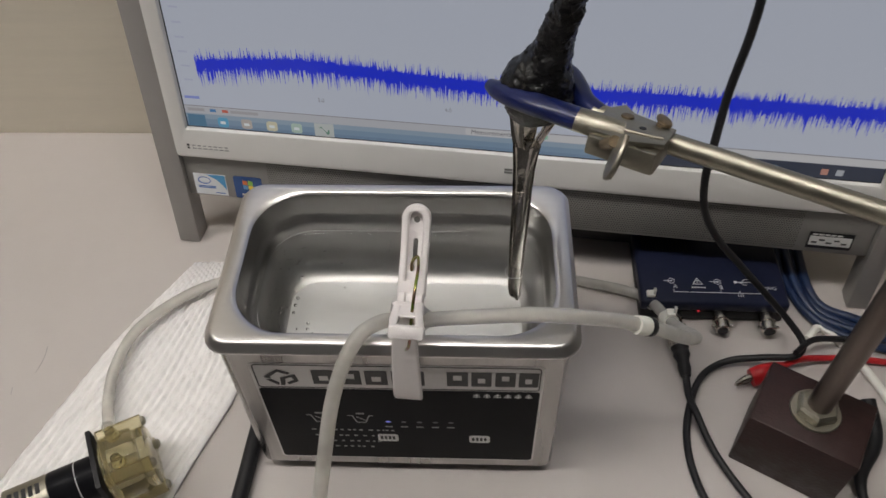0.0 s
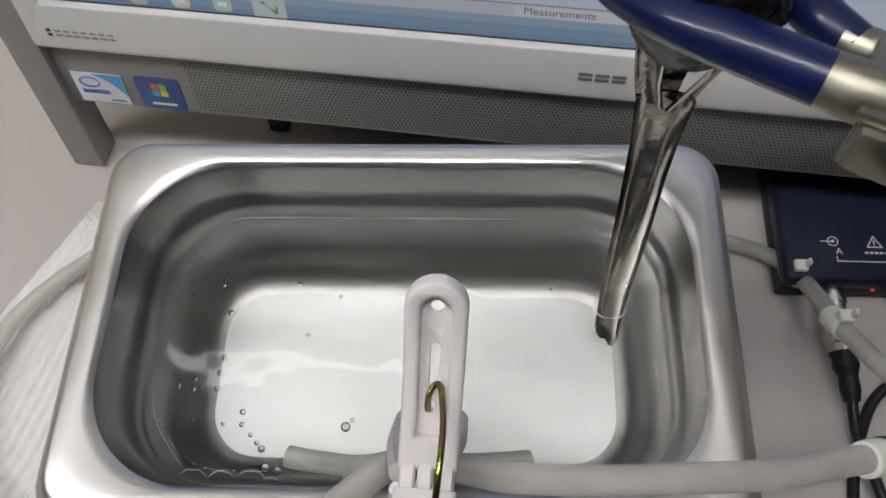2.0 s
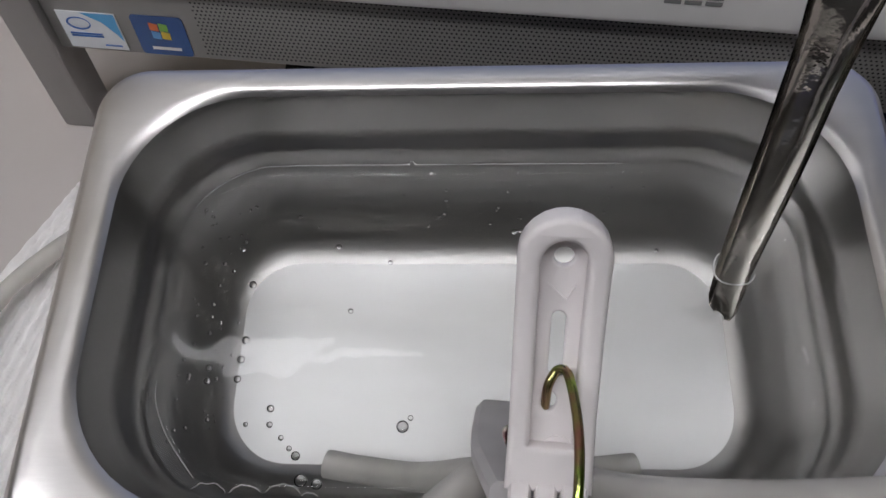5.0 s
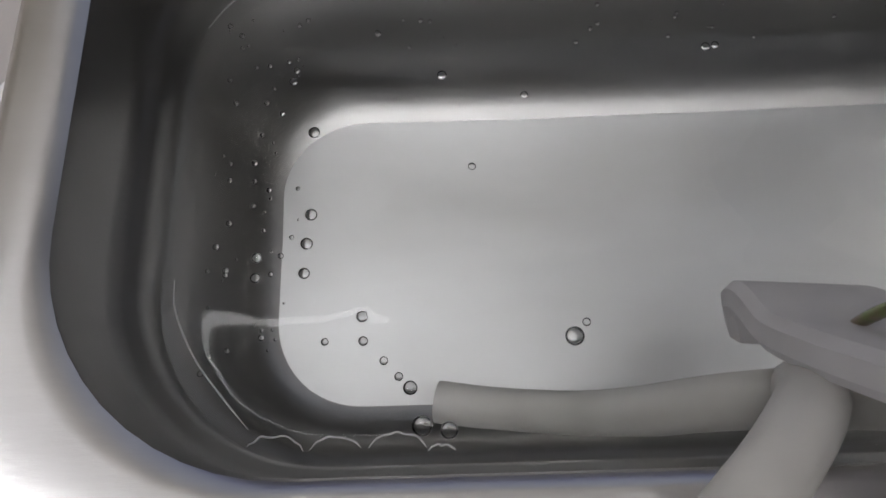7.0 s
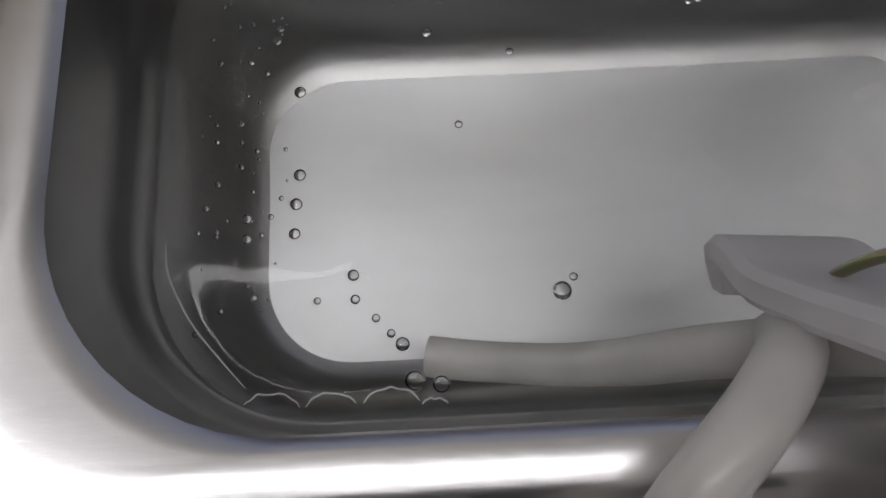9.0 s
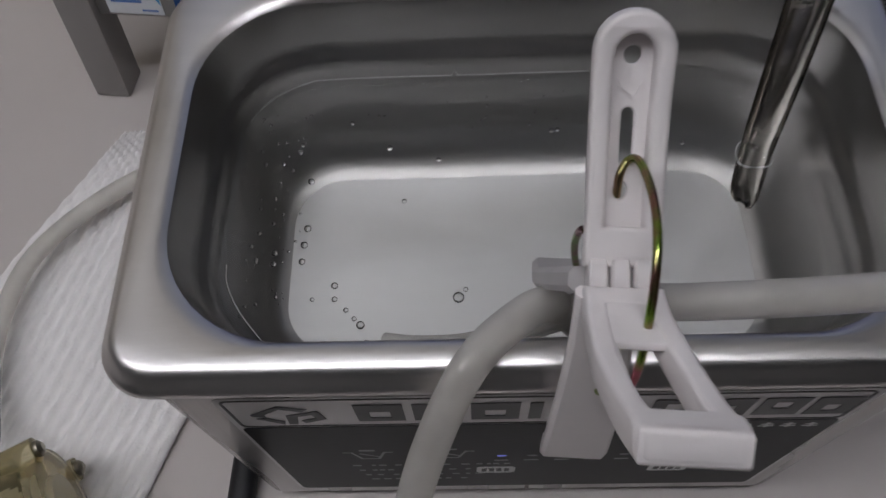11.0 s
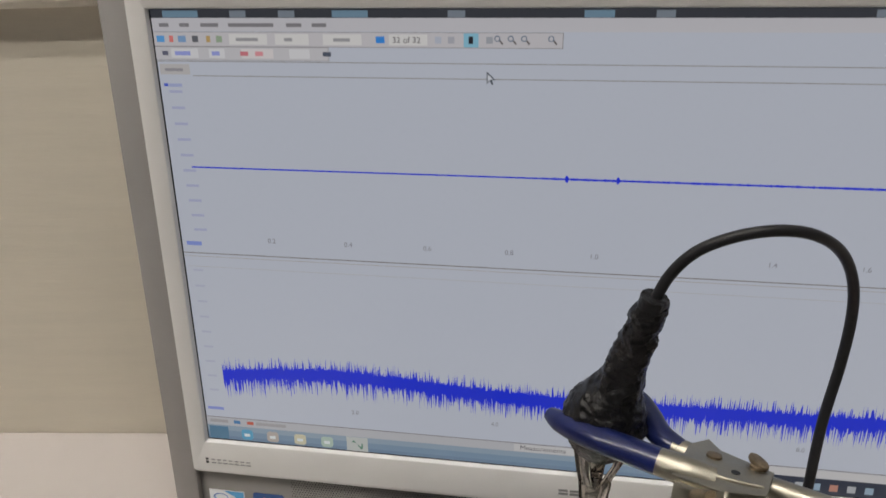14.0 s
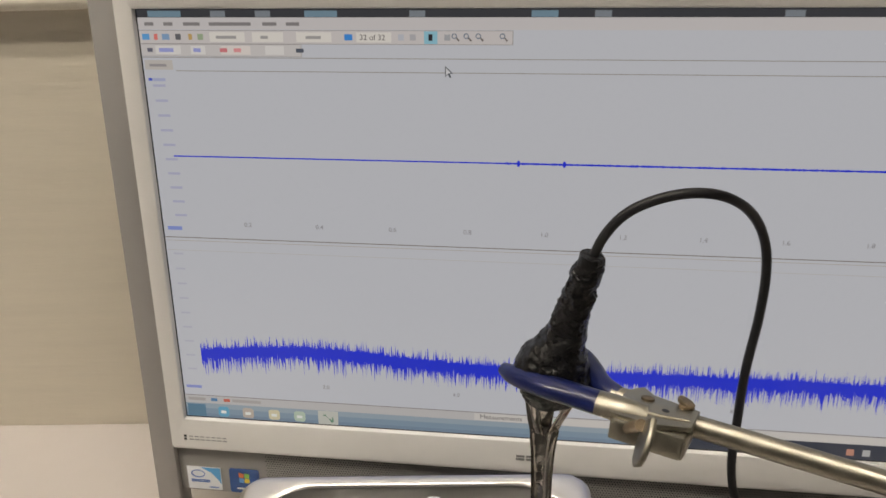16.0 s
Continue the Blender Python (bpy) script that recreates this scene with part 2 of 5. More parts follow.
def sweep(pts, r, n=12, step=8, flat=1.0, wobble=0.0, hollow=0.0, square=0.0):
    """A round (or flattened) bar along a smooth line; r is a radius or a list of radii along it."""
    line = spline(pts, step) if step else [Vector(p) for p in pts]
    m = len(line)
    rad = [r] * m if not isinstance(r, (list, tuple)) else [float(np.interp(i / (m - 1), np.linspace(0, 1, len(r)), r)) for i in range(m)]
    tan = [(line[min(i + 1, m - 1)] - line[max(i - 1, 0)]).normalized() for i in range(m)]
    up = tan[0].orthogonal().normalized()
    rings = []
    for i in range(m):
        up = (up - tan[i] * up.dot(tan[i])).normalized()
        side = tan[i].cross(up)
        ring = []
        for k in range(n):
            th = 2 * math.pi * k / n
            q = rad[i] * (1 + (wobble * noise.noise(line[i] * 140 + Vector((k * 0.9, 0, 0))) if wobble else 0))
            q *= max(abs(math.cos(th)), abs(math.sin(th))) ** -square
            ring.append(line[i] + up * (q * math.cos(th)) + side * (q * flat * math.sin(th)))
        rings.append(ring)
    if hollow:
        inner = [[line[i] + (p - line[i]) * hollow for p in rings[i]] for i in range(m)]
        return loft(rings + inner[::-1], closed=True)
    return loft(rings, True, True)


def turned(profile, n=24, m=None):
    """A body of revolution round z from (radius, height) pairs."""
    rings = [[Vector((r * math.cos(2 * math.pi * k / n), r * math.sin(2 * math.pi * k / n), z)) for k in range(n)] for r, z in profile]
    bm = loft(rings, True, True)
    if m is not None:
        bm.transform(m)
    return bm


def along(p, q):
    """A pose at p whose z axis points to q."""
    d = Vector(q) - Vector(p)
    return Matrix.Translation(p) @ d.to_track_quat("Z", "Y").to_matrix().to_4x4()


def plate(outlines, thick, bev=0.0):
    """A flat plate in the xy plane from closed outlines; inner outlines become holes."""
    cu = bpy.data.curves.new("outline", "CURVE")
    cu.dimensions, cu.fill_mode = "2D", "BOTH"
    cu.extrude, cu.bevel_depth, cu.bevel_resolution = thick / 2 - bev, bev, 1
    for pts in outlines:
        sp = cu.splines.new("POLY")
        sp.points.add(len(pts) - 1)
        for p, q in zip(sp.points, pts):
            p.co = (q[0], q[1], 0, 1)
        sp.use_cyclic_u = True
    ob = bpy.data.objects.new("outline", cu)
    scene.collection.objects.link(ob)
    bpy.context.view_layer.update()
    me = bpy.data.meshes.new_from_object(ob.evaluated_get(bpy.context.evaluated_depsgraph_get()))
    bpy.data.objects.remove(ob)
    bm = bmesh.new()
    bm.from_mesh(me)
    bpy.data.meshes.remove(me)
    bmesh.ops.remove_doubles(bm, verts=bm.verts, dist=1e-6)
    return bm


def lettering(words, size, thick=0.00004):
    cu = bpy.data.curves.new("words", "FONT")
    cu.body, cu.size, cu.extrude = words, size, thick
    ob = bpy.data.objects.new("words", cu)
    scene.collection.objects.link(ob)
    bpy.context.view_layer.update()
    me = bpy.data.meshes.new_from_object(ob.evaluated_get(bpy.context.evaluated_depsgraph_get()))
    bpy.data.objects.remove(ob)
    bm = bmesh.new()
    bm.from_mesh(me)
    bpy.data.meshes.remove(me)
    return bm


def circle(cx, cy, r, n=20, squash=1.0):
    return [(cx + r * math.cos(2 * math.pi * k / n), cy + r * squash * math.sin(2 * math.pi * k / n)) for k in range(n)]


def rounded(x0, x1, y0, y1, r, n=5):
    return [(p.x, p.y) for p in rrect((x1 - x0) / 2, (y1 - y0) / 2, r, 0, n, (x0 + x1) / 2, (y0 + y1) / 2)]


def ribbon(profile, width, thick, cx=0.0, step=5):
    """A curved strip: profile in (y, z), widths along it in x."""
    line = spline([(0, y, z) for y, z in profile], step)
    m = len(line)
    w = [float(np.interp(i / (m - 1), np.linspace(0, 1, len(width)), width)) for i in range(m)]
    rings = []
    for i in range(m):
        t = (line[min(i + 1, m - 1)] - line[max(i - 1, 0)]).normalized()
        nrm = Vector((0, -t.z, t.y)) * (thick / 2)
        h, c = w[i] / 2, thick * 0.25
        ring = []
        for x, s in ((-h, -0.5), (-h + c, -1), (h - c, -1), (h, -0.5), (h, 0.5), (h - c, 1), (-h + c, 1), (-h, 0.5)):
            ring.append(Vector((cx + x, line[i].y, line[i].z)) + nrm * s)
        rings.append(ring)
    return loft(rings, True, True)


# ---------- the room ----------
def build_room():
    # Ceiling, floor and outer walls are unseen, added to steer bounce and reflections.
    for nm, b, mt, lab in (
        ("ceiling", (-3.2, 2.8, -3.0, 2.0, 1.78, 1.86), CEIL, "unseen ceiling board that carries the fluorescent lamps"),
        ("floor", (-3.2, 2.8, -3.0, 2.0, -0.80, -0.72), FLOOR, "unseen dark floor added under the table"),
        ("wall_south", (-3.2, 2.8, -3.1, -3.0, -0.72, 1.78), UNSEEN_WALL, "unseen dark wall added to dim reflections"),
        ("wall_west", (-3.3, -3.2, -3.0, 2.0, -0.72, 1.78), UNSEEN_WALL, "unseen dark wall added to dim reflections"),
        ("wall_east", (2.8, 2.9, -3.0, 2.0, -0.72, 1.78), UNSEEN_WALL, "unseen dark wall added to dim reflections"),
        ("wall_north_far", (-3.2, 2.8, 2.0, 2.1, -0.72, 1.78), UNSEEN_WALL, "unseen dark wall added to dim reflections"),
        ("wall_north", (-3.2, 2.8, 0.238, 0.30, -0.72, 0.80), WALLPAPER, "cream textured wallpaper partition behind the table")):
        tagged(part(nm, box(*b), mt, smooth=False), lab, nm.split("_")[0], kind="structure")
    tagged(part("trim", sweep([(-3.1, 0.2345, 0.325), (0, 0.2345, 0.325), (2.7, 0.2345, 0.325)], 0.0055, 12, 2), RAIL), "cream round rail along the wall", "trim", kind="structure")
    # fluorescent fittings: a short one-tube batten over the partition, twin-tube battens over the table
    short = thing("ceiling_light", "short white fluorescent batten with one tube, switched on", "ceiling light", pose(-0.46, 0.48, 1.78), group="ceiling lights")
    part("housing", box(-0.31, 0.31, -0.03, 0.03, -0.020, 0.0, 0.004), CEIL, short)
    part("tube", sweep([(-0.29, 0, -0.038), (0, 0, -0.038), (0.29, 0, -0.038)], 0.013, 14, 2), DIM_TUBE, short)
    first = None
    for x, y in ((-1.45, -0.22), (-0.12, -0.22), (0.9, 1.2)):
        m = pose(x, y, 1.78)
        if first is None:
            first = thing("ceiling_light", "white twin-tube fluorescent ceiling fitting, switched on", "ceiling light", m, group="ceiling lights")
            part("housing", box(-0.62, 0.62, -0.13, 0.13, -0.020, 0.0, 0.004), CEIL, first)
            for dy in (-0.07, 0.07):
                part("tube", sweep([(-0.59, dy, -0.038), (0, dy, -0.038), (0.59, dy, -0.038)], 0.015, 14, 2), TUBE_LAMP, first)
        else:
            copy_thing(first, m)


def build_table():
    t = thing("table", "pale grey laminate work table", "table", pose(0, 0, 0))
    part("tabletop", box(-1.0, 1.3, -0.50, 0.2375, -0.028, 0.0, 0.002), TABLE, t)
    for x in (-0.93, 1.23):
        for y in (-0.44, 0.18):
            part("leg", box(x - 0.02, x + 0.02, y - 0.02, y + 0.02, -0.72, -0.028, 0.002), SILVER, t)


def build_scratches():
    """Two pencil-thin scuffs on the table top."""
    for pts in ([(-0.2370, 0.0300, 0.00015), (-0.2360, 0.0200, 0.00015), (-0.2375, 0.0100, 0.00015)], [(-0.2480, -0.0010, 0.00015), (-0.2470, -0.0060, 0.00015)]):
        tagged(part("scuff_mark", sweep(pts, 0.00035, 6, 4, flat=0.3), GREY_PRINT), "faint grey scuff on the table top", "scuff")


build_room()
build_table()
build_scratches()

# ---------- the all-in-one computer ----------
MON = Matrix.Translation((-0.1704, 0.1195, 0.0)) @ Euler((0, 0, radians(-6.6))).to_matrix().to_4x4() @ Euler((radians(-10.3), 0, 0)).to_matrix().to_4x4()
SX0, SX1, SZ0, SZ1 = 0.0203, 0.4430, 0.0937, 0.3372


def flat(x0, x1, z0, z1, y, t=0.0001):
    return box(x0, x1, y - t, y, z0, z1)


def build_computer():
    c = thing("computer", "silver and white all-in-one desktop computer with a lit screen", "computer", MON)
    # side frames run down into the legs
    for x0, x1, nm in ((-0.0032, 0.0120, "side_frame"), (0.4515, 0.4645, "side_frame")):
        part(nm, box(x0, x1, 0.0005, 0.016, 0.0005, 0.356, 0.0012), SILVER_DARK, c)
    # white bezel as one frame round the screen
    bz = plate([rounded(0.0122, 0.4512, 0.0747, 0.356, 0.0015), rounded(SX0, SX1, SZ0, SZ1, 0.0008)], 0.012, 0.0012)
    part("bezel", bz, WHITE_PLASTIC, c, "glossy white plastic bezel", Matrix.Translation((0, 0.006, 0)) @ pose(0, 0, 0, 90))
    part("body", box(0.012, 0.4513, 0.0125, 0.030, 0.045, 0.352, 0.003), BLACK, c, "dark rear housing")
    sp = part("speaker_panel", box(0.0121, 0.4513, 0.0040, 0.0124, 0.0408, 0.0745, 0.0008), SILVER, c, "silver perforated speaker panel")
    # perforation rows of the speaker grille
    bm = bmesh.new()
    for i in range(205):
        for j in range(19):
            x = 0.070 + i * 0.00165 + (j % 2) * 0.0008
            z = 0.0435 + j * 0.0016
            q = 0.00048
            vs = [bm.verts.new((x + dx * q, 0.00385, z + dz * q)) for dx, dz in ((-1, 0), (0, -1), (1, 0), (0, 1))]
            bm.faces.new(vs)
    tagged(part("grille_perforation", bm, BLACK, sp, smooth=False), kind="stuff")
    st = part("stand", box(0.10, 0.36, 0.030, 0.10, 0.012, 0.10, 0.004), BLACK, c, "dark rear stand")
    part("foot", box(0.085, 0.095, 0.030, 0.10, 0.0, 0.014, 0.002), BLACK, c)
    # stickers: plain shapes in their colours
    a = part("sticker", box(0.0172, 0.0395, 0.0036, 0.0039, 0.0422, 0.0586, 0.0), mat("sticker_white", (0.78, 0.80, 0.83), 0.25), c, "white and sky-blue square sticker", smooth=False)
    part("blue_corner", plate([[(0.0265, 0.0583), (0.0392, 0.0583), (0.0392, 0.0465), (0.0375, 0.0495), (0.0335, 0.0545)]], 0.0001), mat("sticker_sky", (0.10, 0.36, 0.66), 0.25), a, m=Matrix.Translation((0, 0.00352, 0)) @ pose(0, 0, 0, 90), smooth=False)
    ring = plate([circle(0.0243, 0.0535, 0.0046, 28, 0.62), circle(0.0245, 0.0536, 0.0040, 28, 0.55)], 0.0001)
    part("ring_mark", ring, mat("sticker_blue", (0.05, 0.16, 0.48), 0.3), a, m=Matrix.Translation((0, 0.00350, 0)) @ pose(0, 0, 0, 90), smooth=False)
    for z, x0, x1 in ((0.0475, 0.0195, 0.0318), (0.0486, 0.0195, 0.0318), (0.0437, 0.031, 0.0375)):
        part("print_bar", flat(x0, x1, z, z + 0.0007, 0.0035), bpy.data.materials["sticker_blue"], a, smooth=False)
    w = part("sticker", plate([rounded(0.0450, 0.0645, 0.0415, 0.0590, 0.0016)], 0.0003), mat("sticker_navy", (0.025, 0.075, 0.24), 0.22), c, "dark blue sticker with four coloured panes", Matrix.Translation((0, 0.0038, 0)) @ pose(0, 0, 0, 90), smooth=False)
    for dx, dz, col in ((0, 0, (0.10, 0.30, 0.62)), (0.0036, 0, (0.75, 0.55, 0.06)), (0, 0.0036, (0.62, 0.14, 0.04)), (0.0036, 0.0036, (0.22, 0.48, 0.08))):
        part("colour_pane", plate([[(0.0512 + dx, 0.0492 + dz), (0.0544 + dx, 0.0488 + dz), (0.0546 + dx, 0.0519 + dz), (0.0514 + dx, 0.0525 + dz)]], 0.0001), mat("pane_colour", col, 0.3), c, m=Matrix.Translation((0, 0.00355, 0)) @ pose(0, 0, 0, 90), smooth=False)
    part("print_bar", flat(0.0495, 0.0605, 0.0440, 0.0453, 0.0036), PRINT, c, smooth=False)
    r = part("sticker", box(0.4140, 0.4405, 0.0036, 0.0039, 0.0445, 0.0565), BLACK, c, "small black and white label", smooth=False)
    part("white_field", flat(0.4150, 0.4395, 0.0468, 0.0538, 0.0035), PRINT, r, smooth=False)
    for k in range(5):
        part("print_bar", flat(0.4160 + k * 0.0036, 0.4190 + k * 0.0036, 0.0546, 0.0556, 0.0034), PRINT, r, smooth=False)
        part("print_bar", flat(0.4162 + k * 0.0044, 0.4195 + k * 0.0044, 0.0485 + 0.002 * (k % 2), 0.0497 + 0.002 * (k % 2), 0.0033), INK, r, smooth=False)
    # maker's mark on the lower bezel and series mark on the upper one, as plain bars
    grey = mat("mark_grey", (0.22, 0.22, 0.22), 0.4)
    for k in range(3):
        x = 0.2250 + k * 0.0060
        for z in (0.0822, 0.0843):
            part("mark_bar", flat(x, x + 0.0050, z, z + 0.0015, -0.0001), grey, c, smooth=False)
    for k in range(9):
        part("mark_bar", flat(0.0190 + k * 0.0030, 0.0212 + k * 0.0030, 0.3435, 0.3463, -0.0001), grey, c, smooth=False)
    for k in range(7):
        for j in range(2):
            part("print_bar", flat(0.0235 + k * 0.0036, 0.0262 + k * 0.0036 - 0.0004 * j, 0.0806 + 0.0021 * j, 0.0813 + 0.0021 * j, -0.0001), GREY_PRINT, c, smooth=False)
    for j in range(2):
        part("print_bar", flat(0.0200, 0.0218, 0.0803 + 0.0022 * j, 0.0817 + 0.0022 * j, -0.0001), INK, c, smooth=False)
    build_screen(c)


def build_screen(c):
    """The picture on the lit panel: flat shapes a hair above one another."""
    y = 0.0042
    SCR = 0.91
    cols = {}

    def g(colour, s=1.0):
        key = (colour, s)
        if key not in cols:
            cols[key] = glow("screen_colour", colour, s * SCR)
        return cols[key]

    PAPER = g((0.52, 0.57, 0.69))
    s = part("screen", box(SX0 + 0.0012, SX1 - 0.0012, y, 0.008, SZ0 + 0.0012, SZ1 - 0.0012), PAPER, c, "lit screen with two oscilloscope plots", smooth=False)
    part("screen_edge", plate([rounded(SX0, SX1, SZ0, SZ1, 0.0004), rounded(SX0 + 0.0016, SX1 - 0.0016, SZ0 + 0.0016, SZ1 - 0.0016, 0.0003)], 0.004), BLACK, c, "black panel edge", Matrix.Translation((0, 0.0055, 0)) @ pose(0, 0, 0, 90), smooth=False)
    x0, x1 = SX0 + 0.0016, SX1 - 0.0016

    def bar(nm, a, b, z0, z1, colour, lift=1, st=1.0):
        return part(nm, flat(a, b, z0, z1, y - 0.00012 * lift, 0.00006), g(colour, st), s, smooth=False)

    bar("title_bar", x0, x1, 0.3316, SZ1 - 0.0016, (0.045, 0.05, 0.065))
    for x, w in ((0.028, 0.018), (0.062, 0.008), (0.086, 0.008), (0.112, 0.017), (0.166, 0.008), (0.2265, 0.013), (0.257, 0.008), (0.345, 0.009)):
        bar("desktop_glimpse", x, x + w, 0.3318, 0.3349, (0.16, 0.27, 0.38) if w > 0.009 else (0.2, 0.24, 0.3), 2)
    bar("menu_bar", x0, x1, 0.3256, 0.3316, (0.55, 0.56, 0.63))
    for x, w in ((0.0255, 0.005), (0.036, 0.005), (0.0468, 0.009), (0.0608, 0.0225), (0.0895, 0.0075), (0.102, 0.007)):
        bar("menu_word", x, x + w, 0.3275, 0.3292, (0.22, 0.22, 0.25), 2)
    bar("strip_edge", x0, 0.2179, 0.3183, 0.3253, (0.30, 0.30, 0.34))
    bar("tool_strip", x0, 0.2175, 0.3186, 0.3250, (0.56, 0.56, 0.62), 1.5)
    for x, w, col in ((0.0235, 0.004, (0.10, 0.35, 0.75)), (0.0300, 0.002, (0.7, 0.2, 0.2)), (0.0345, 0.004, (0.2, 0.35, 0.6)), (0.0418, 0.003, (0.12, 0.13, 0.16)), (0.0490, 0.002, (0.5, 0.35, 0.15)), (0.0540, 0.003, (0.3, 0.4, 0.3)),
                      (0.1323, 0.0042, (0.03, 0.25, 0.75)), (0.1600, 0.003, (0.45, 0.5, 0.62)), (0.1660, 0.003, (0.4, 0.42, 0.5)), (0.1835, 0.003, (0.35, 0.38, 0.45)),):
        bar("tool_icon", x, x + w, 0.3204, 0.3234, col, 3)
    for x in (0.1885, 0.1945, 0.2005, 0.2125):
        glass_ = plate([circle(x, 0.3226, 0.0014, 14), circle(x, 0.3226, 0.0009, 14)], 0.00006)
        part("tool_icon", glass_, g((0.14, 0.20, 0.30)), s, m=Matrix.Translation((0, y - 0.0004, 0)) @ pose(0, 0, 0, 90), smooth=False)
        part("icon_handle", plate([[(x + 0.0008, 0.3217), (x + 0.0012, 0.3221), (x + 0.0028, 0.3205), (x + 0.0022, 0.3199)]], 0.00006), g((0.12, 0.11, 0.12)), s, m=Matrix.Translation((0, y - 0.0004, 0)) @ pose(0, 0, 0, 90), smooth=False)
    bar("active_tool", 0.1732, 0.1800, 0.3187, 0.3249, (0.24, 0.52, 0.70), 2)
    bar("tool_arrow", 0.1755, 0.1775, 0.3203, 0.3235, (0.02, 0.02, 0.03), 3)
    for x, w in ((0.0605, 0.019), (0.0835, 0.0165), (0.107, 0.0185), (0.1385, 0.0180)):
        bar("tool_field", x, x + w, 0.3194, 0.3243, (0.68, 0.69, 0.72), 2)
    for x, w in ((0.0640, 0.011), (0.088, 0.004), (0.112, 0.008)):
        bar("field_word", x, x + w, 0.3210, 0.3225, (0.33, 0.34, 0.38), 3)
    bar("strip_edge", x0, 0.1094, 0.3119, 0.3183, (0.36, 0.36, 0.40))
    bar("channel_strip", x0, 0.1090, 0.3122, 0.3180, (0.55, 0.56, 0.62), 1.5)
    for x, w, col in ((0.0300, 0.014, (0.66, 0.68, 0.74)), (0.0495, 0.008, (0.66, 0.68, 0.74)), (0.0660, 0.016, (0.68, 0.66, 0.70)), (0.0900, 0.010, (0.66, 0.68, 0.74))):
        bar("tool_field", x, x + w, 0.3130, 0.3174, col, 2)
    for x, w, col in ((0.0255, 0.003, (0.12, 0.13, 0.2)), (0.0320, 0.008, (0.3, 0.35, 0.75)), (0.0510, 0.004, (0.3, 0.35, 0.75)), (0.0655, 0.004, (0.6, 0.2, 0.25)), (0.0730, 0.004, (0.7, 0.3, 0.35)), (0.1065, 0.004, (0.08, 0.1, 0.15))):
        bar("tool_icon", x, x + w, 0.3142, 0.3162, col, 3)
    for z in (0.3112, 0.3043):
        bar("rule_line", x0 if z > 0.31 else 0.0400, x1, z, z + 0.0004, (0.30, 0.30, 0.32))
    bar("scope_tab", x0 + 0.001, 0.0385, 0.3050, 0.3100, (0.50, 0.50, 0.53))
    bar("menu_word", 0.0255, 0.0350, 0.3066, 0.3080, (0.3, 0.3, 0.35), 2)
    # pointer arrow
    part("pointer", plate([[(0.1838, 0.3082), (0.1838, 0.3024), (0.1853, 0.3038), (0.1862, 0.3020), (0.1870, 0.3024), (0.1862, 0.3042), (0.1880, 0.3042)]], 0.00006), g((0.10, 0.12, 0.16)), s, m=Matrix.Translation((0, y - 0.0006, 0)) @ pose(0, 0, 0, 90), smooth=False)
    part("pointer_fill", plate([[(0.1843, 0.3070), (0.1843, 0.3034), (0.1855, 0.3044), (0.1868, 0.3046)]], 0.00006), g((0.62, 0.66, 0.75)), s, m=Matrix.Translation((0, y - 0.0008, 0)) @ pose(0, 0, 0, 90), smooth=False)
    # splitter between the plots
    bar("rule_line", x0, x1, 0.2112, 0.2117, (0.22, 0.21, 0.22))
    bar("rule_line", x0, x1, 0.2094, 0.2097, (0.40, 0.39, 0.41))
    bar("rule_line", x0, x1, 0.2036, 0.2039, (0.46, 0.48, 0.54))
    bar("rule_line", x0, x1, 0.1098, 0.1102, (0.20, 0.19, 0.22))
    bar("status_strip", x0, x1, 0.1046, 0.1098, (0.48, 0.50, 0.56))
    for x, w, col in ((0.024, 0.011, (0.36, 0.36, 0.4)), (0.0385, 0.004, (0.05, 0.2, 0.45)), (0.0465, 0.004, (0.55, 0.12, 0.08)), (0.052, 0.018, (0.38, 0.38, 0.42))):
        bar("status_mark", x, x + w, 0.1064, 0.1084, col, 2)
    bar("status_mark", 0.246, 0.2495, 0.1060, 0.1085, (0.05, 0.5, 0.25), 2)
    # faint grid and axis marks
    for k in range(10):
        z = 0.2960 - k * 0.0080
        bar("axis_word", 0.0262 + 0.0004 * k, 0.0262 + 0.0004 * k + 0.0070, z, z + 0.0013, (0.40, 0.44, 0.66), 2)
    bar("axis_mark", 0.0245, 0.0330, 0.2158, 0.2180, (0.22, 0.30, 0.72), 2)
    bar("axis_mark", 0.0240, 0.0262, 0.2992, 0.3006, (0.05, 0.10, 0.62), 2)
    bar("axis_word", 0.0266, 0.0335, 0.2990, 0.3006, (0.36, 0.42, 0.68), 2)
    for k in range(9):
        z = 0.2010 - k * 0.0092
        bar("axis_word", 0.0262, 0.0318, z, z + 0.0011, (0.44, 0.48, 0.64), 2)
    bar("axis_mark", 0.0238, 0.0335, 0.1150, 0.1168, (0.24, 0.30, 0.70), 2)

    def words(w, size, x, z, colour, nm="axis_number"):
        part(nm, lettering(w, size), g(colour), s, m=Matrix.Translation((x, y - 0.0003, z)) @ pose(0, 0, 0, 90), smooth=False)

    for k, w in enumerate(("0.2", "0.4", "0.6", "0.8", "1.0", "1.2", "1.4", "1.6", "1.8")):
        words(w, 0.0036, 0.0700 + k * 0.0411, 0.2190, (0.24, 0.25, 0.32))
    for k, w in enumerate(("2.0", "4.0", "6.0", "8.0")):
        words(w, 0.0034, 0.1095 + k * 0.0778, 0.1195, (0.24, 0.25, 0.32))
    words("32 of 32", 0.0040, 0.1400, 0.3205, (0.10, 0.10, 0.13), "tool_word")
    bar("status_field", 0.2000, x1, 0.1050, 0.1094, (0.58, 0.59, 0.63), 2)
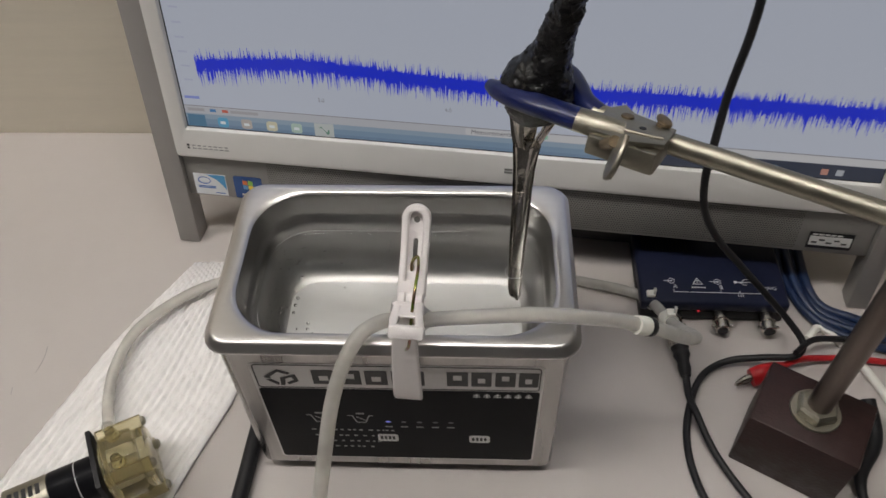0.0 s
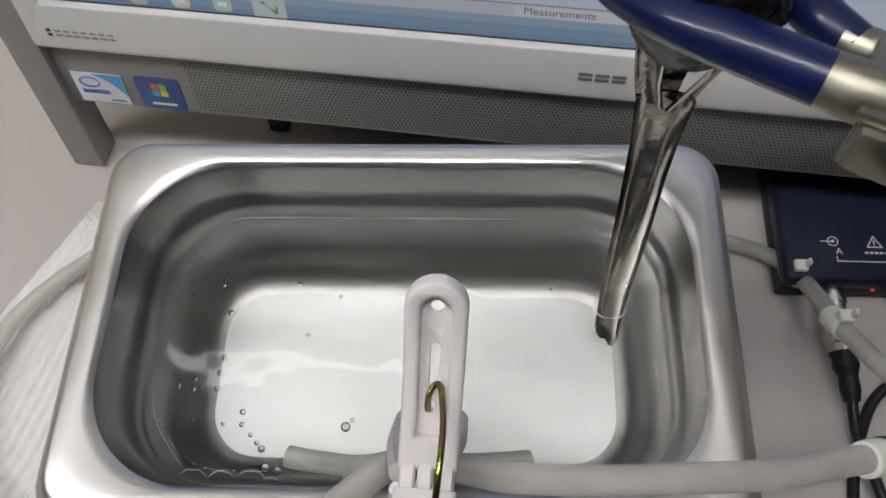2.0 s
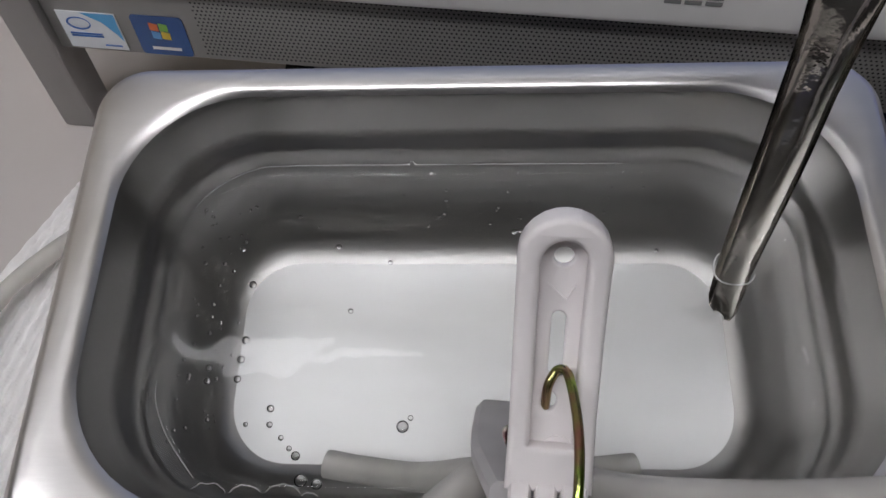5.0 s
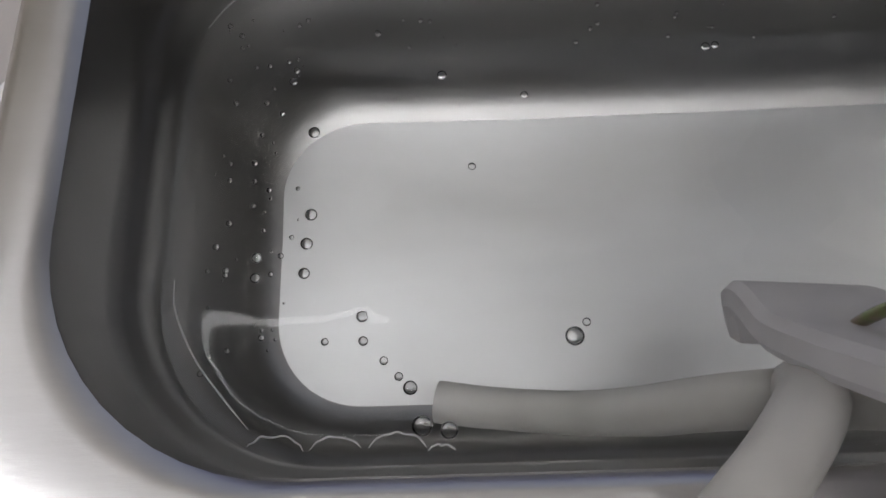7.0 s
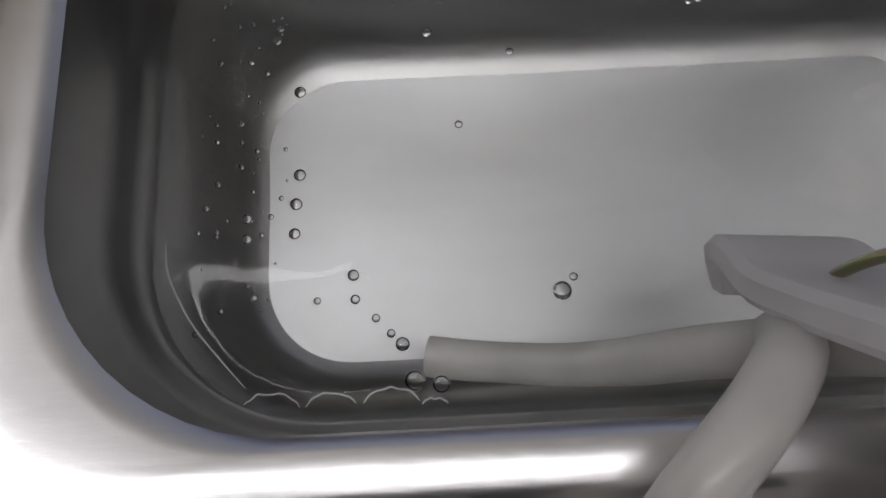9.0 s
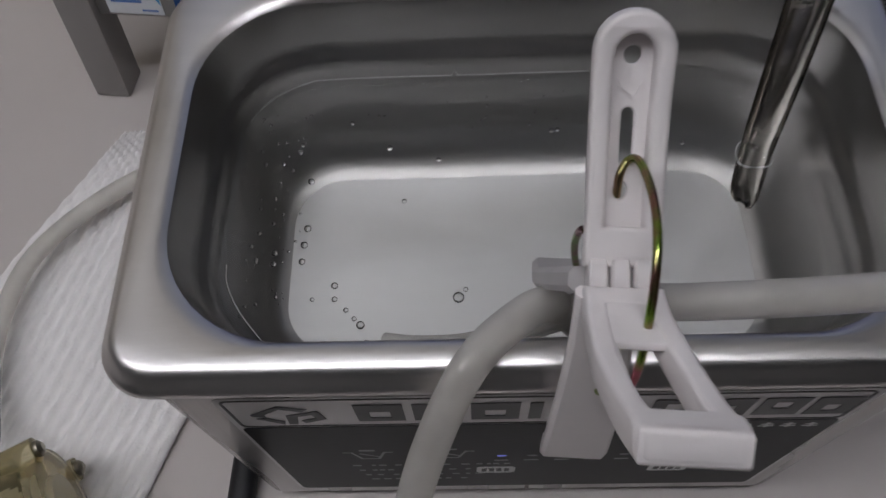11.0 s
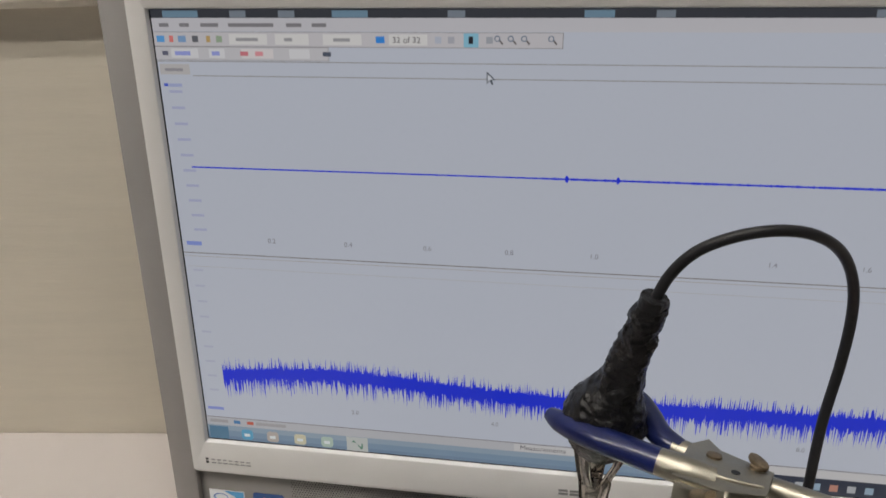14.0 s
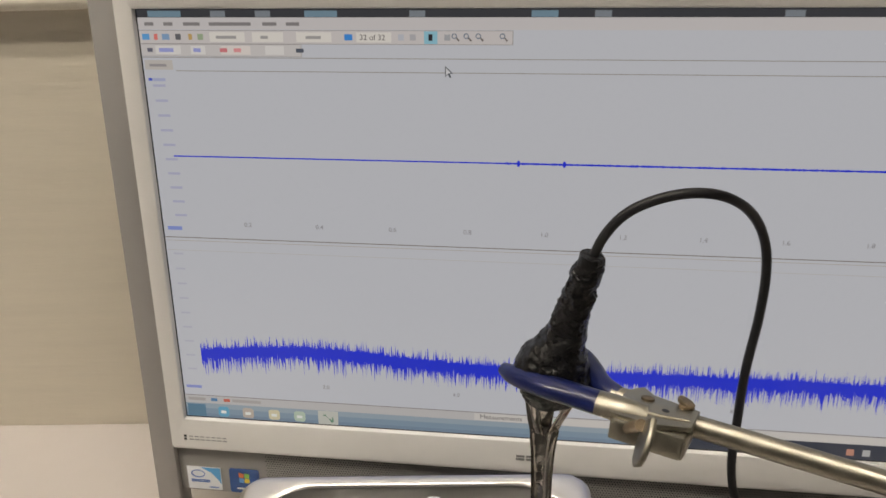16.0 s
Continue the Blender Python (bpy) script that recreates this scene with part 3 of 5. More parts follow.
    words("Measurements", 0.0042, 0.2032, 0.1060, (0.12, 0.12, 0.15), "status_word")
    # upper trace: a thin line with a few ticks
    rng = random.Random(4)
    blue = g((0.004, 0.028, 0.76))
    bm = bmesh.new()
    n = 900
    prev = None
    for i in range(n):
        x = 0.0330 + (x1 - 0.0330) * i / (n - 1)
        mid = 0.2585
        h = 0.00036 + (0.0005 * rng.random() if x > 0.21 and i % 2 else 0.0)
        if abs(x - 0.222) < 0.0006 or abs(x - 0.2455) < 0.0006:
            h = 0.0016
        a, b = bm.verts.new((x, y - 0.0002, mid - h)), bm.verts.new((x, y - 0.0002, mid + h))
        if prev:
            bm.faces.new((prev[0], a, b, prev[1]))
        prev = (a, b)
    part("upper_trace", bm, blue, s, smooth=False)
    # lower trace: a dense ragged band
    bm = bmesh.new()
    n = 1700
    prev = None
    for i in range(n):
        x = 0.0355 + (x1 - 0.0355) * i / (n - 1)
        u = (x - 0.0355) / 0.40
        mid = 0.1378 + 0.0042 * math.exp(-((u - 0.17) / 0.14) ** 2) - 0.0012 * math.exp(-(u / 0.03) ** 2) + 0.0006 * math.sin(9 * u)
        up = 0.0024 + 0.0018 * rng.random() + (rng.random() ** 3) * 0.0078
        dn = 0.0014 + 0.0036 * rng.random() + (rng.random() ** 2.0) * 0.0112
        if i in (400, 560, 8):
            up = 0.0105
        a, b = bm.verts.new((x, y - 0.0002, mid - dn)), bm.verts.new((x, y - 0.0002, mid + up))
        if prev:
            bm.faces.new((prev[0], a, b, prev[1]))
        prev = (a, b)
    part("lower_trace", bm, blue, s, smooth=False)
    # task bar, paler along its top edge, with its icons
    for z0, z1, col in ((SZ0 + 0.0016, 0.0975, (0.16, 0.25, 0.38)), (0.0975, 0.1012, (0.20, 0.30, 0.43)), (0.1012, 0.1046, (0.28, 0.37, 0.48))):
        bar("task_bar", x0, x1, z0, z1, col)
    bar("task_tray", 0.3020, x1, SZ0 + 0.0016, 0.1046, (0.035, 0.045, 0.075), 1.5)
    bar("task_start", 0.0230, 0.0345, 0.0955, 0.1038, (0.08, 0.20, 0.33), 2)
    for x, col in ((0.0425, (0.10, 0.36, 0.58)), (0.0580, (0.46, 0.42, 0.40)), (0.0745, (0.60, 0.58, 0.44)), (0.0905, (0.42, 0.55, 0.50))):
        part("task_icon", plate([rounded(x, x + 0.0070, 0.0962, 0.1030, 0.0018)], 0.00006), g(col), s, m=Matrix.Translation((0, y - 0.0004, 0)) @ pose(0, 0, 0, 90), smooth=False)
        bar("icon_mark", x + 0.0018, x + 0.0052, 0.0985, 0.1004, (0.72, 0.78, 0.82), 5)
    bar("task_button", 0.1055, 0.1178, 0.0953, 0.1044, (0.50, 0.54, 0.55), 2)
    part("icon_mark", plate([[(0.1085, 0.1015), (0.1100, 0.1025), (0.1118, 0.0998), (0.1138, 0.0968), (0.1150, 0.0975), (0.1150, 0.1005), (0.1142, 0.1005), (0.1140, 0.0985), (0.1105, 0.1010)]], 0.00006), g((0.10, 0.24, 0.18)), s, m=Matrix.Translation((0, y - 0.0006, 0)) @ pose(0, 0, 0, 90), smooth=False)
    for k in range(7):
        bar("tray_icon", 0.3450 + k * 0.0085 + (0.02 if k > 4 else 0), 0.3490 + k * 0.0085 + (0.02 if k > 4 else 0), 0.0975, 0.1015, ((0.42, 0.45, 0.5), (0.30, 0.42, 0.55), (0.5, 0.25, 0.2))[k % 3], 2)


# ---------- the ultrasonic cleaner ----------

def build_cleaner():
    u = thing("ultrasonic_cleaner", "stainless steel tabletop ultrasonic cleaner filled with water", "ultrasonic cleaner", pose(0, 0, 0))
    # outer case: brushed sheet with rounded corners
    body = [rrect(0.0812, 0.0496, 0.007, z) for z in (0.0095, 0.0098, 0.060, 0.1215)]
    part("case", loft(body, True, False), STEEL, u, "brushed stainless steel case")
    # basin, lip and flange in one drawn sheet; wall colour darkened for shade
    prof = [  # (a, b, r, z) from the flange's lower edge over the lip, down the wall to the floor
        (0.0815, 0.0499, 0.0075, 0.1213), (0.0850, 0.0524, 0.0105, 0.1222), (0.0857, 0.0530, 0.0112, 0.1230), (0.0856, 0.0529, 0.0112, 0.1240),
        (0.0850, 0.0523, 0.0108, 0.1246), (0.0842, 0.0515, 0.0105, 0.1256), (0.0834, 0.0507, 0.0102, 0.1270), (0.0826, 0.0499, 0.0100, 0.1279), (0.0815, 0.0489, 0.0098, 0.1283),
        (0.0790, 0.0468, 0.0150, 0.1284), (0.0772, 0.0450, 0.0235, 0.1283), (0.0762, 0.0441, 0.0255, 0.1278), (0.0754, 0.0434, 0.0262, 0.1268), (0.0750, 0.0430, 0.0265, 0.1250),
        (0.0748, 0.0428, 0.0265, 0.1150), (0.0746, 0.0426, 0.0264, 0.1128), (0.0738, 0.0418, 0.0258, 0.1112), (0.0728, 0.0408, 0.0250, 0.1100), (0.0723, 0.0403, 0.0247, 0.1085), (0.0722, 0.0402, 0.0246, 0.1060),
        (0.0719, 0.0399, 0.0244, 0.0900), (0.0715, 0.0394, 0.0240, 0.0790), (0.0711, 0.0388, 0.0234, 0.0735), (0.0700, 0.0372, 0.0222, 0.0688),
        (0.0683, 0.0345, 0.0205, 0.0652), (0.0662, 0.0314, 0.0185, 0.0629), (0.0640, 0.0287, 0.0165, 0.0618), (0.0625, 0.0268, 0.0150, 0.0614)]
    rings = [rrect(a, b, r, z, 12) for a, b, r, z in prof]
    part("basin", loft(rings[12:]), STEEL_BASIN_SHADED, u, "drawn stainless basin with a stepped wall", angle=60)
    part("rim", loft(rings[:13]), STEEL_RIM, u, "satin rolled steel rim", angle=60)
    fl = [rrect(0.0625, 0.0268, 0.0150, 0.0614, 12), rrect(0.0500, 0.0220, 0.0100, 0.0610, 12), rrect(0.0200, 0.0080, 0.0040, 0.0609, 12)]
    part("basin_floor", loft(fl, False, True), STEEL_FLOOR_LIT, u, "basin floor, steel toned pale for lamp light", angle=60)
    for x in (-0.066, 0.066):
        for y in (-0.036, 0.036):
            part("foot", turned([(0.0075, 0.0), (0.0080, 0.0015), (0.0080, 0.0098)], 16, pose(x, y, 0)), RUBBER, u, "black rubber foot")
    # control panel film on the front
    face = Matrix.Translation((0.0013, -0.0496, 0)) @ pose(0, 0, 0, 90)

    def film(nm, outs, lift, mt, parent, lab="", t=0.00012):
        return part(nm, plate(outs, t), mt, parent, lab, Matrix.Translation((0, -0.00012 * lift, 0)) @ face if parent is u else Matrix.Translation((0, 0, 0.00012 * lift)), smooth=False)

    p = film("control_panel", [rounded(-0.0688, 0.0688, 0.0160, 0.1115, 0.0025)], 1, FILM_WHITE, u, "black control film with a silver title band")
    film("black_field", [rounded(-0.0678, 0.0678, 0.0170, 0.0892, 0.0018)], 1.2, BLACK_GLOSS, p)
    film("title_outline", [rounded(-0.0674, 0.0674, 0.0900, 0.1103, 0.0020), rounded(-0.0668, 0.0668, 0.0906, 0.1097, 0.0016)], 1.2, INK, p)
    # emblem: three folded bars
    for outs in ([(-0.0630, 0.1000), (-0.0560, 0.1062), (-0.0500, 0.1035), (-0.0515, 0.1018), (-0.0560, 0.1040), (-0.0600, 0.1000), (-0.0600, 0.0978), (-0.0630, 0.0990)],
                 [(-0.0625, 0.0970), (-0.0570, 0.0920), (-0.0565, 0.0945), (-0.0600, 0.0975)],
                 [(-0.0555, 0.0990), (-0.0480, 0.1022), (-0.0470, 0.0960), (-0.0520, 0.0930), (-0.0528, 0.0948), (-0.0492, 0.0970), (-0.0498, 0.0995), (-0.0530, 0.0982), (-0.0540, 0.0922), (-0.0560, 0.0922)]):
        film("emblem_bar", [outs], 1.6, INK, p)
    # title mark as plain dark blocks of its size, each with a slit
    for k, (x0, w) in enumerate(((-0.0400, 0.0105), (-0.0275, 0.0105), (-0.0150, 0.0105), (-0.0025, 0.0028), (0.0025, 0.0105), (0.0235, 0.0100), (0.0350, 0.0095), (0.0462, 0.0095), (0.0572, 0.0092))):
        outs = [[(x0, 0.0938), (x0 + w, 0.0938), (x0 + w, 0.1062), (x0, 0.1062)]]
        if w > 0.005:
            up = 0.0010 if k % 2 else -0.0012
            outs.append([(x0 + 0.0030, 0.0978 + up), (x0 + w - 0.0030, 0.0978 + up), (x0 + w - 0.0030, 0.1022 + up), (x0 + 0.0030, 0.1022 + up)])
        film("title_block", outs, 1.6, INK, p)
    for k in range(6):
        x = 0.0358 + k * 0.0050
        film("print_bar", [[(x, 0.0838), (x + 0.0036, 0.0838), (x + 0.0036, 0.0845), (x, 0.0845)]], 1.6, PRINT, p)
        film("print_bar", [[(x + 0.0004, 0.0853), (x + 0.0032, 0.0853), (x + 0.0032, 0.0860), (x + 0.0004, 0.0860)]], 1.6, PRINT, p)
        film("print_bar", [[(x + 0.0014, 0.0832), (x + 0.0022, 0.0832), (x + 0.0022, 0.0870), (x + 0.0014, 0.0870)]], 1.75, PRINT, p)
    for k in range(5):
        x = -0.0073 + k * 0.0080
        film("led", [circle(x, 0.0575, 0.0014, 12, 0.6)], 1.6, LED_ON if k == 0 else LED_OFF, p, "lit blue indicator" if k == 0 else "")
        film("print_bar", [[(x - 0.0019, 0.0518), (x + 0.0019, 0.0518), (x + 0.0019, 0.0529), (x - 0.0019, 0.0529)]], 1.6, GREY_PRINT, p)
    for x in (-0.0086, 0.0418 - 0.0023):
        b = film("button", [rounded(x - 0.0054, x + 0.0054, 0.0362, 0.0440, 0.0016)], 1.6, PRINT, p, "white touch button with dark print")
        for j in range(4):
            film("print_bar", [[(x - 0.0040 + j * 0.0021, 0.0385), (x - 0.0026 + j * 0.0021, 0.0385), (x - 0.0026 + j * 0.0021, 0.0418), (x - 0.0040 + j * 0.0021, 0.0418)]], 1, INK, b)
    rng = random.Random(2)
    for j in range(4):
        x = -0.0480 + 0.001 * j
        while x < -0.0050 - 0.004 * j:
            w = rng.uniform(0.0010, 0.0024)
            z = 0.0475 - j * 0.0062
            film("print_bar", [[(x, z), (x + w, z), (x + w, z + 0.0012), (x, z + 0.0012)]], 1.6, GREY_PRINT, p)
            x += w + rng.uniform(0.0006, 0.0030)
    for x in (-0.0420, -0.0210):
        film("pictogram", [[(x - 0.0065, 0.0630), (x - 0.0045, 0.0630), (x - 0.0025, 0.0560), (x + 0.0025, 0.0560), (x + 0.0045, 0.0630), (x + 0.0065, 0.0630), (x + 0.0065, 0.0637), (x + 0.0040, 0.0637), (x + 0.0020, 0.0567), (x - 0.0020, 0.0567), (x - 0.0040, 0.0637), (x - 0.0065, 0.0637)]], 1.6, GREY_PRINT, p)
        film("pictogram", [[(x - 0.0025, 0.0618), (x + 0.0022, 0.0582), (x + 0.0026, 0.0588), (x - 0.0021, 0.0624)]], 1.6, GREY_PRINT, p)
        film("pictogram", [[(x - 0.0020, 0.0648), (x + 0.0020, 0.0648), (x + 0.0020, 0.0662), (x - 0.0020, 0.0662)]], 1.6, GREY_PRINT, p)


WATER_Z = 0.1008


def build_water():
    a, b, r = 0.0728, 0.0408, 0.0250

    def ring(d, z, n=320):
        pts = rrect(a - d, b - d, min(max(r - d, 0.0015), b - d), z, 16)
        pts.append(pts[0])
        run = np.cumsum([0] + [(q - p).length for p, q in zip(pts[:-1], pts[1:])])
        out = []
        for k in range(n):
            u = run[-1] * k / n
            i = min(int(np.searchsorted(run, u, "right")) - 1, len(pts) - 2)
            out.append(pts[i].lerp(pts[i + 1], (u - run[i]) / max(run[i + 1] - run[i], 1e-9)))
        return out

    # a calm surface that climbs the wall in a meniscus
    rings = [ring(-0.0004, 0.0500), ring(-0.0004, 0.0990)]
    for k in range(25):
        d = 0.0001 + 0.00035 * k
        rings.append(ring(d, WATER_Z + 0.0028 * math.exp(-d / 0.0017)))
    for k in range(1, 29):
        rings.append(ring(0.0085 + 0.0011 * k, WATER_Z))
    for rg in rings[2:]:
        for p in rg:
            calm = min(max(min(a - abs(p.x), b - abs(p.y)) - 0.004, 0.0) / 0.012, 1.0)
            p.z += calm * (0.00010 * noise.noise(Vector((p.x * 55, p.y * 55, 1.3))) + 0.00003 * noise.noise(Vector((p.x * 190, p.y * 190, 5))))
    bm = loft(rings, True, True)
    w = part("water", bm, WATER, angle=80)
    w.visible_shadow = False
    tagged(w, "clear still water in the steel basin", "water")


def build_bubbles():
    rng = random.Random(11)
    first = None
    spots = [(-0.0525, 0.0095, 0.0012), (-0.0525, -0.0040, 0.0012), (-0.0330, 0.0190, 0.0010), (-0.0205, 0.0150, 0.0008), (0.0085, 0.0230, 0.0009), (0.0100, 0.0232, 0.0008), (0.0410, 0.0180, 0.0007), (-0.0430, 0.0270, 0.0007),
             (-0.0530, -0.0085, 0.0012), (-0.0532, -0.0130, 0.0011), (-0.0450, -0.0195, 0.0011), (-0.0448, -0.0230, 0.0009), (-0.0600, -0.0105, 0.0010), (-0.0600, -0.0135, 0.0010), (-0.0385, -0.0295, 0.0013), (-0.0290, 0.0030, 0.0008),
             (-0.0160, -0.0230, 0.0018), (-0.0143, -0.0212, 0.0008), (-0.0500, -0.0230, 0.0007), (-0.0420, -0.0258, 0.0008), (-0.0400, -0.0280, 0.0008), (-0.0370, -0.0345, 0.0019), (-0.0335, -0.0352, 0.0016), (-0.0560, 0.0185, 0.0009), (-0.0555, 0.0205, 0.0007)]
    for k in range(60):
        spots.append((rng.uniform(-0.067, -0.054), rng.uniform(-0.028, 0.030), rng.uniform(0.0002, 0.00062)))
    for k in range(30):
        spots.append((rng.uniform(-0.055, 0.040), rng.uniform(0.024, 0.036), rng.uniform(0.0002, 0.0005)))
    for x, y, r in spots:
        r *= 0.75
        m = Matrix.Translation((x, y, WATER_Z - r * 0.8)) @ Matrix.Diagonal((r / 0.001,) * 3 + (1,))
        if first is None:
            bm = bmesh.new()
            bmesh.ops.create_icosphere(bm, subdivisions=3, radius=0.001)
            first = part("bubble", bm, BUBBLE, angle=180)
            first.visible_shadow = False
            tagged(first, "small round air bubble under the water surface", "bubble", "bubbles in the basin")
            first.matrix_world = m
        else:
            o = copy_thing(first, m)
            o.scale = (r / 0.001,) * 3
            o.location = m.translation


def build_glints():
    """Fine pale lines along the waterline that stand in for lamp glints on the meniscus."""
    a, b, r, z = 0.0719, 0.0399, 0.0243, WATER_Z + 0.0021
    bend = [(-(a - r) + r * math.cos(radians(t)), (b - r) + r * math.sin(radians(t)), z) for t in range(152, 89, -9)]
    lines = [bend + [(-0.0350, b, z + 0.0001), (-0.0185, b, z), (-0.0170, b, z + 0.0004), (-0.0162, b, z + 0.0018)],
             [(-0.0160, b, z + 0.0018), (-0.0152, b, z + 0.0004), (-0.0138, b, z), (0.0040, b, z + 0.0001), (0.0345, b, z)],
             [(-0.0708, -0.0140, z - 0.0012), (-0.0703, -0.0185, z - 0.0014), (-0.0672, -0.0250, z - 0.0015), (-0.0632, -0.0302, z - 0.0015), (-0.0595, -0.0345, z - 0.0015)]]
    for cx, w in ((-0.0560, 0.0038), (-0.0482, 0.0034), (-0.0402, 0.0038), (-0.0345, 0.0018)):
        lines.append([(cx + w * math.cos(radians(t)), -0.0385 + 0.8 * w * math.sin(radians(t)) ** 0.7 + 0.0004 * noise.noise(Vector((cx * 400, t * 0.05, 0))), z - 0.0018) for t in range(165, 0, -15)])
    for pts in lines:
        tagged(part("glint_line", sweep(pts, [0.00006, 0.00014, 0.00016, 0.00012, 0.00015, 0.00007], 8, 4), GLINT), "thin pale line standing in for a lamp glint at the waterline", "water", "water beads")
    # the same painted glint where the meniscus rings the probe
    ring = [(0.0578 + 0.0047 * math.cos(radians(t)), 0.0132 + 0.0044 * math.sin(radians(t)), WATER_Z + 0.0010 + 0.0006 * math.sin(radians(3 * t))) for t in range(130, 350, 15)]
    tagged(part("glint_line", sweep(ring, 0.00017, 8, 4), GLINT), "thin pale line standing in for a glint round the probe", "water", "water beads")


build_computer()
build_cleaner()
build_water()
build_glints()
build_bubbles()

# ---------- the peg that holds the hoses on the rim ----------
def bent(bm, profile, step=0.0022):
    """Bends a plate that lies in xy, its length along y, to a side profile in (y, z)."""
    line = spline([(0, y, z) for y, z in profile], 10)
    run = np.cumsum([0] + [(q - p).length for p, q in zip(line[:-1], line[1:])])
    top = max(v.co.y for v in bm.verts)
    low = min(v.co.y for v in bm.verts)
    k = low + step
    while k < top:
        bmesh.ops.bisect_plane(bm, geom=bm.verts[:] + bm.edges[:] + bm.faces[:], plane_co=(0, k, 0), plane_no=(0, 1, 0))
        k += step
    for v in bm.verts:
        u = min(max(v.co.y, 0), run[-1])
        i = min(int(np.searchsorted(run, u, "right")) - 1, len(line) - 2)
        d = (line[i + 1] - line[i]).normalized()
        p = line[i] + d * (v.co.y - run[i])
        v.co = p + Vector((v.co.x, 0, 0)) + Vector((0, -d.z, d.y)) * v.co.z * (1 if profile[-1][0] > 0 else -1)
    return bm


def raised(bm, d):
    bm.transform(Matrix.Translation((0, 0, d)))
    return bm


def build_peg():
    g = thing("clothes_peg", "white plastic clothes peg with wire spring clipped on the rim", "peg", pose(0.0105, -0.0440, 0.1535, 0, 0, -4))
    # back handle: a curved channel with a round hole and a slot, leaning over the basin
    back = [(0.0, -0.0010), (0.0100, 0.0050), (0.0200, 0.0115), (0.0265, 0.0172), (0.0318, 0.0238)]
    L = 0.0412
    outer = [(-0.0052, 0.0030), (-0.0051, 0.012), (-0.0054, L - 0.0054)] + [(-0.0054 * math.cos(radians(a)), L - 0.0054 + 0.0054 * math.sin(radians(a))) for a in range(15, 180, 15)] + [(0.0054, L - 0.0054), (0.0051, 0.012), (0.0052, 0.0030)]
    inner = [(q[0] * 0.73, 0.0058 + (q[1] - 0.0006) * 0.83) for q in outer]
    hole = circle(0, L - 0.0062, 0.0017, 18)
    slot = [(0.0013 * math.cos(radians(a)), L - 0.0150 + 0.0013 * math.sin(radians(a))) for a in range(0, 181, 20)] + [(0.0013 * math.cos(radians(a)), L - 0.0222 + 0.0013 * math.sin(radians(a))) for a in range(180, 361, 20)]
    eye = circle(-0.0006, L - 0.0268, 0.0014, 16, 1.25)
    h = part("back_handle", bent(raised(plate([outer, hole, slot, eye], 0.0014, 0.0003), -0.0016), back), PEG, g, angle=50)
    part("handle_flange", bent(plate([outer, inner], 0.0046, 0.0008), back), PEG, h, angle=50)
    part("moulded_mark", bent(raised(plate([[(-0.0018, L - 0.0100), (0.0008, L - 0.0122), (0.0018, L - 0.0100), (0.0020, L - 0.0104), (0.0009, L - 0.0129), (-0.0018, L - 0.0107)]], 0.0004), -0.0007), back), PEG, h, angle=50)
    part("moulded_boss", bent(raised(plate([circle(0.0010, 0.0072, 0.0024, 20), circle(0.0010, 0.0072, 0.0020, 20)], 0.0004), -0.0007), back), PEG, h, angle=50)
    # front handle: a widening channel, open near its end, with a thick end bar
    front = [(-0.0008, -0.0010), (-0.0090, 0.0030), (-0.0180, 0.0090), (-0.0260, 0.0158), (-0.0310, 0.0215)]
    F = 0.0386
    rim = [(-0.0054, 0.0038), (-0.0054, 0.010), (-0.0050, 0.020), (-0.0036, 0.030), (-0.0022, F), (0.0092, F), (0.0084, 0.030), (0.0072, 0.020), (0.0058, 0.010), (0.0054, 0.0038)]
    gap = [(-0.0028, 0.0165), (-0.0014, 0.0340), (0.0066, 0.0340), (0.0050, 0.0165)]
    tray = [(-0.0036, 0.0062), (-0.0036, 0.010), (-0.0033, 0.020), (-0.0020, 0.030), (-0.0012, 0.0345), (0.0072, 0.0345), (0.0068, 0.030), (0.0055, 0.020), (0.0040, 0.010), (0.0036, 0.0062)]
    f = part("front_handle", bent(raised(plate([rim, gap], 0.0014, 0.0003), 0.0016), front), PEG, g, angle=50)
    part("handle_flange", bent(plate([rim, tray], 0.0052, 0.0008), front), PEG, f, angle=50)
    part("end_bar", bent(raised(plate([rounded(-0.0024, 0.0094, F - 0.0040, F, 0.0010)], 0.0048, 0.0010), 0.0002), front), PEG, f, angle=50)
    # knuckles of the hinge, with fine gaps between them
    for x0, x1 in ((-0.0054, -0.0023), (-0.0018, 0.0012), (0.0017, 0.0054)):
        part("hinge_knuckle", turned([(0.0034, x0), (0.0041, x0 + 0.0004), (0.0041, x1 - 0.0004), (0.0034, x1)], 22, pose(0, 0.0000, -0.0008, 0, 90, 0)), PEG, g)
    part("hinge_web", box(-0.0050, 0.0050, -0.0050, -0.0008, -0.0090, 0.0002, 0.0008), PEG, g)
    # jaws: one outside the rim, one inside, curved round the hoses
    part("outer_jaw", ribbon([(-0.0030, 0.0010), (-0.0075, -0.0085), (-0.0112, -0.0205), (-0.0135, -0.0360), (-0.0148, -0.0500), (-0.0140, -0.0558), (-0.0108, -0.0578)], [0.0100, 0.0102, 0.0114, 0.0126, 0.0134, 0.0132, 0.0118], 0.0030, -0.0022), PEG, g)
    part("inner_jaw", ribbon([(0.0005, -0.0020), (0.0045, -0.0105), (0.0090, -0.0200), (0.0140, -0.0300), (0.0195, -0.0370), (0.0215, -0.0430), (0.0190, -0.0480)], [0.0100, 0.0135, 0.0170, 0.0185, 0.0180, 0.0165, 0.0120], 0.0042, -0.0030), PEG_WORN, g, "clouded plastic jaw inside the basin")
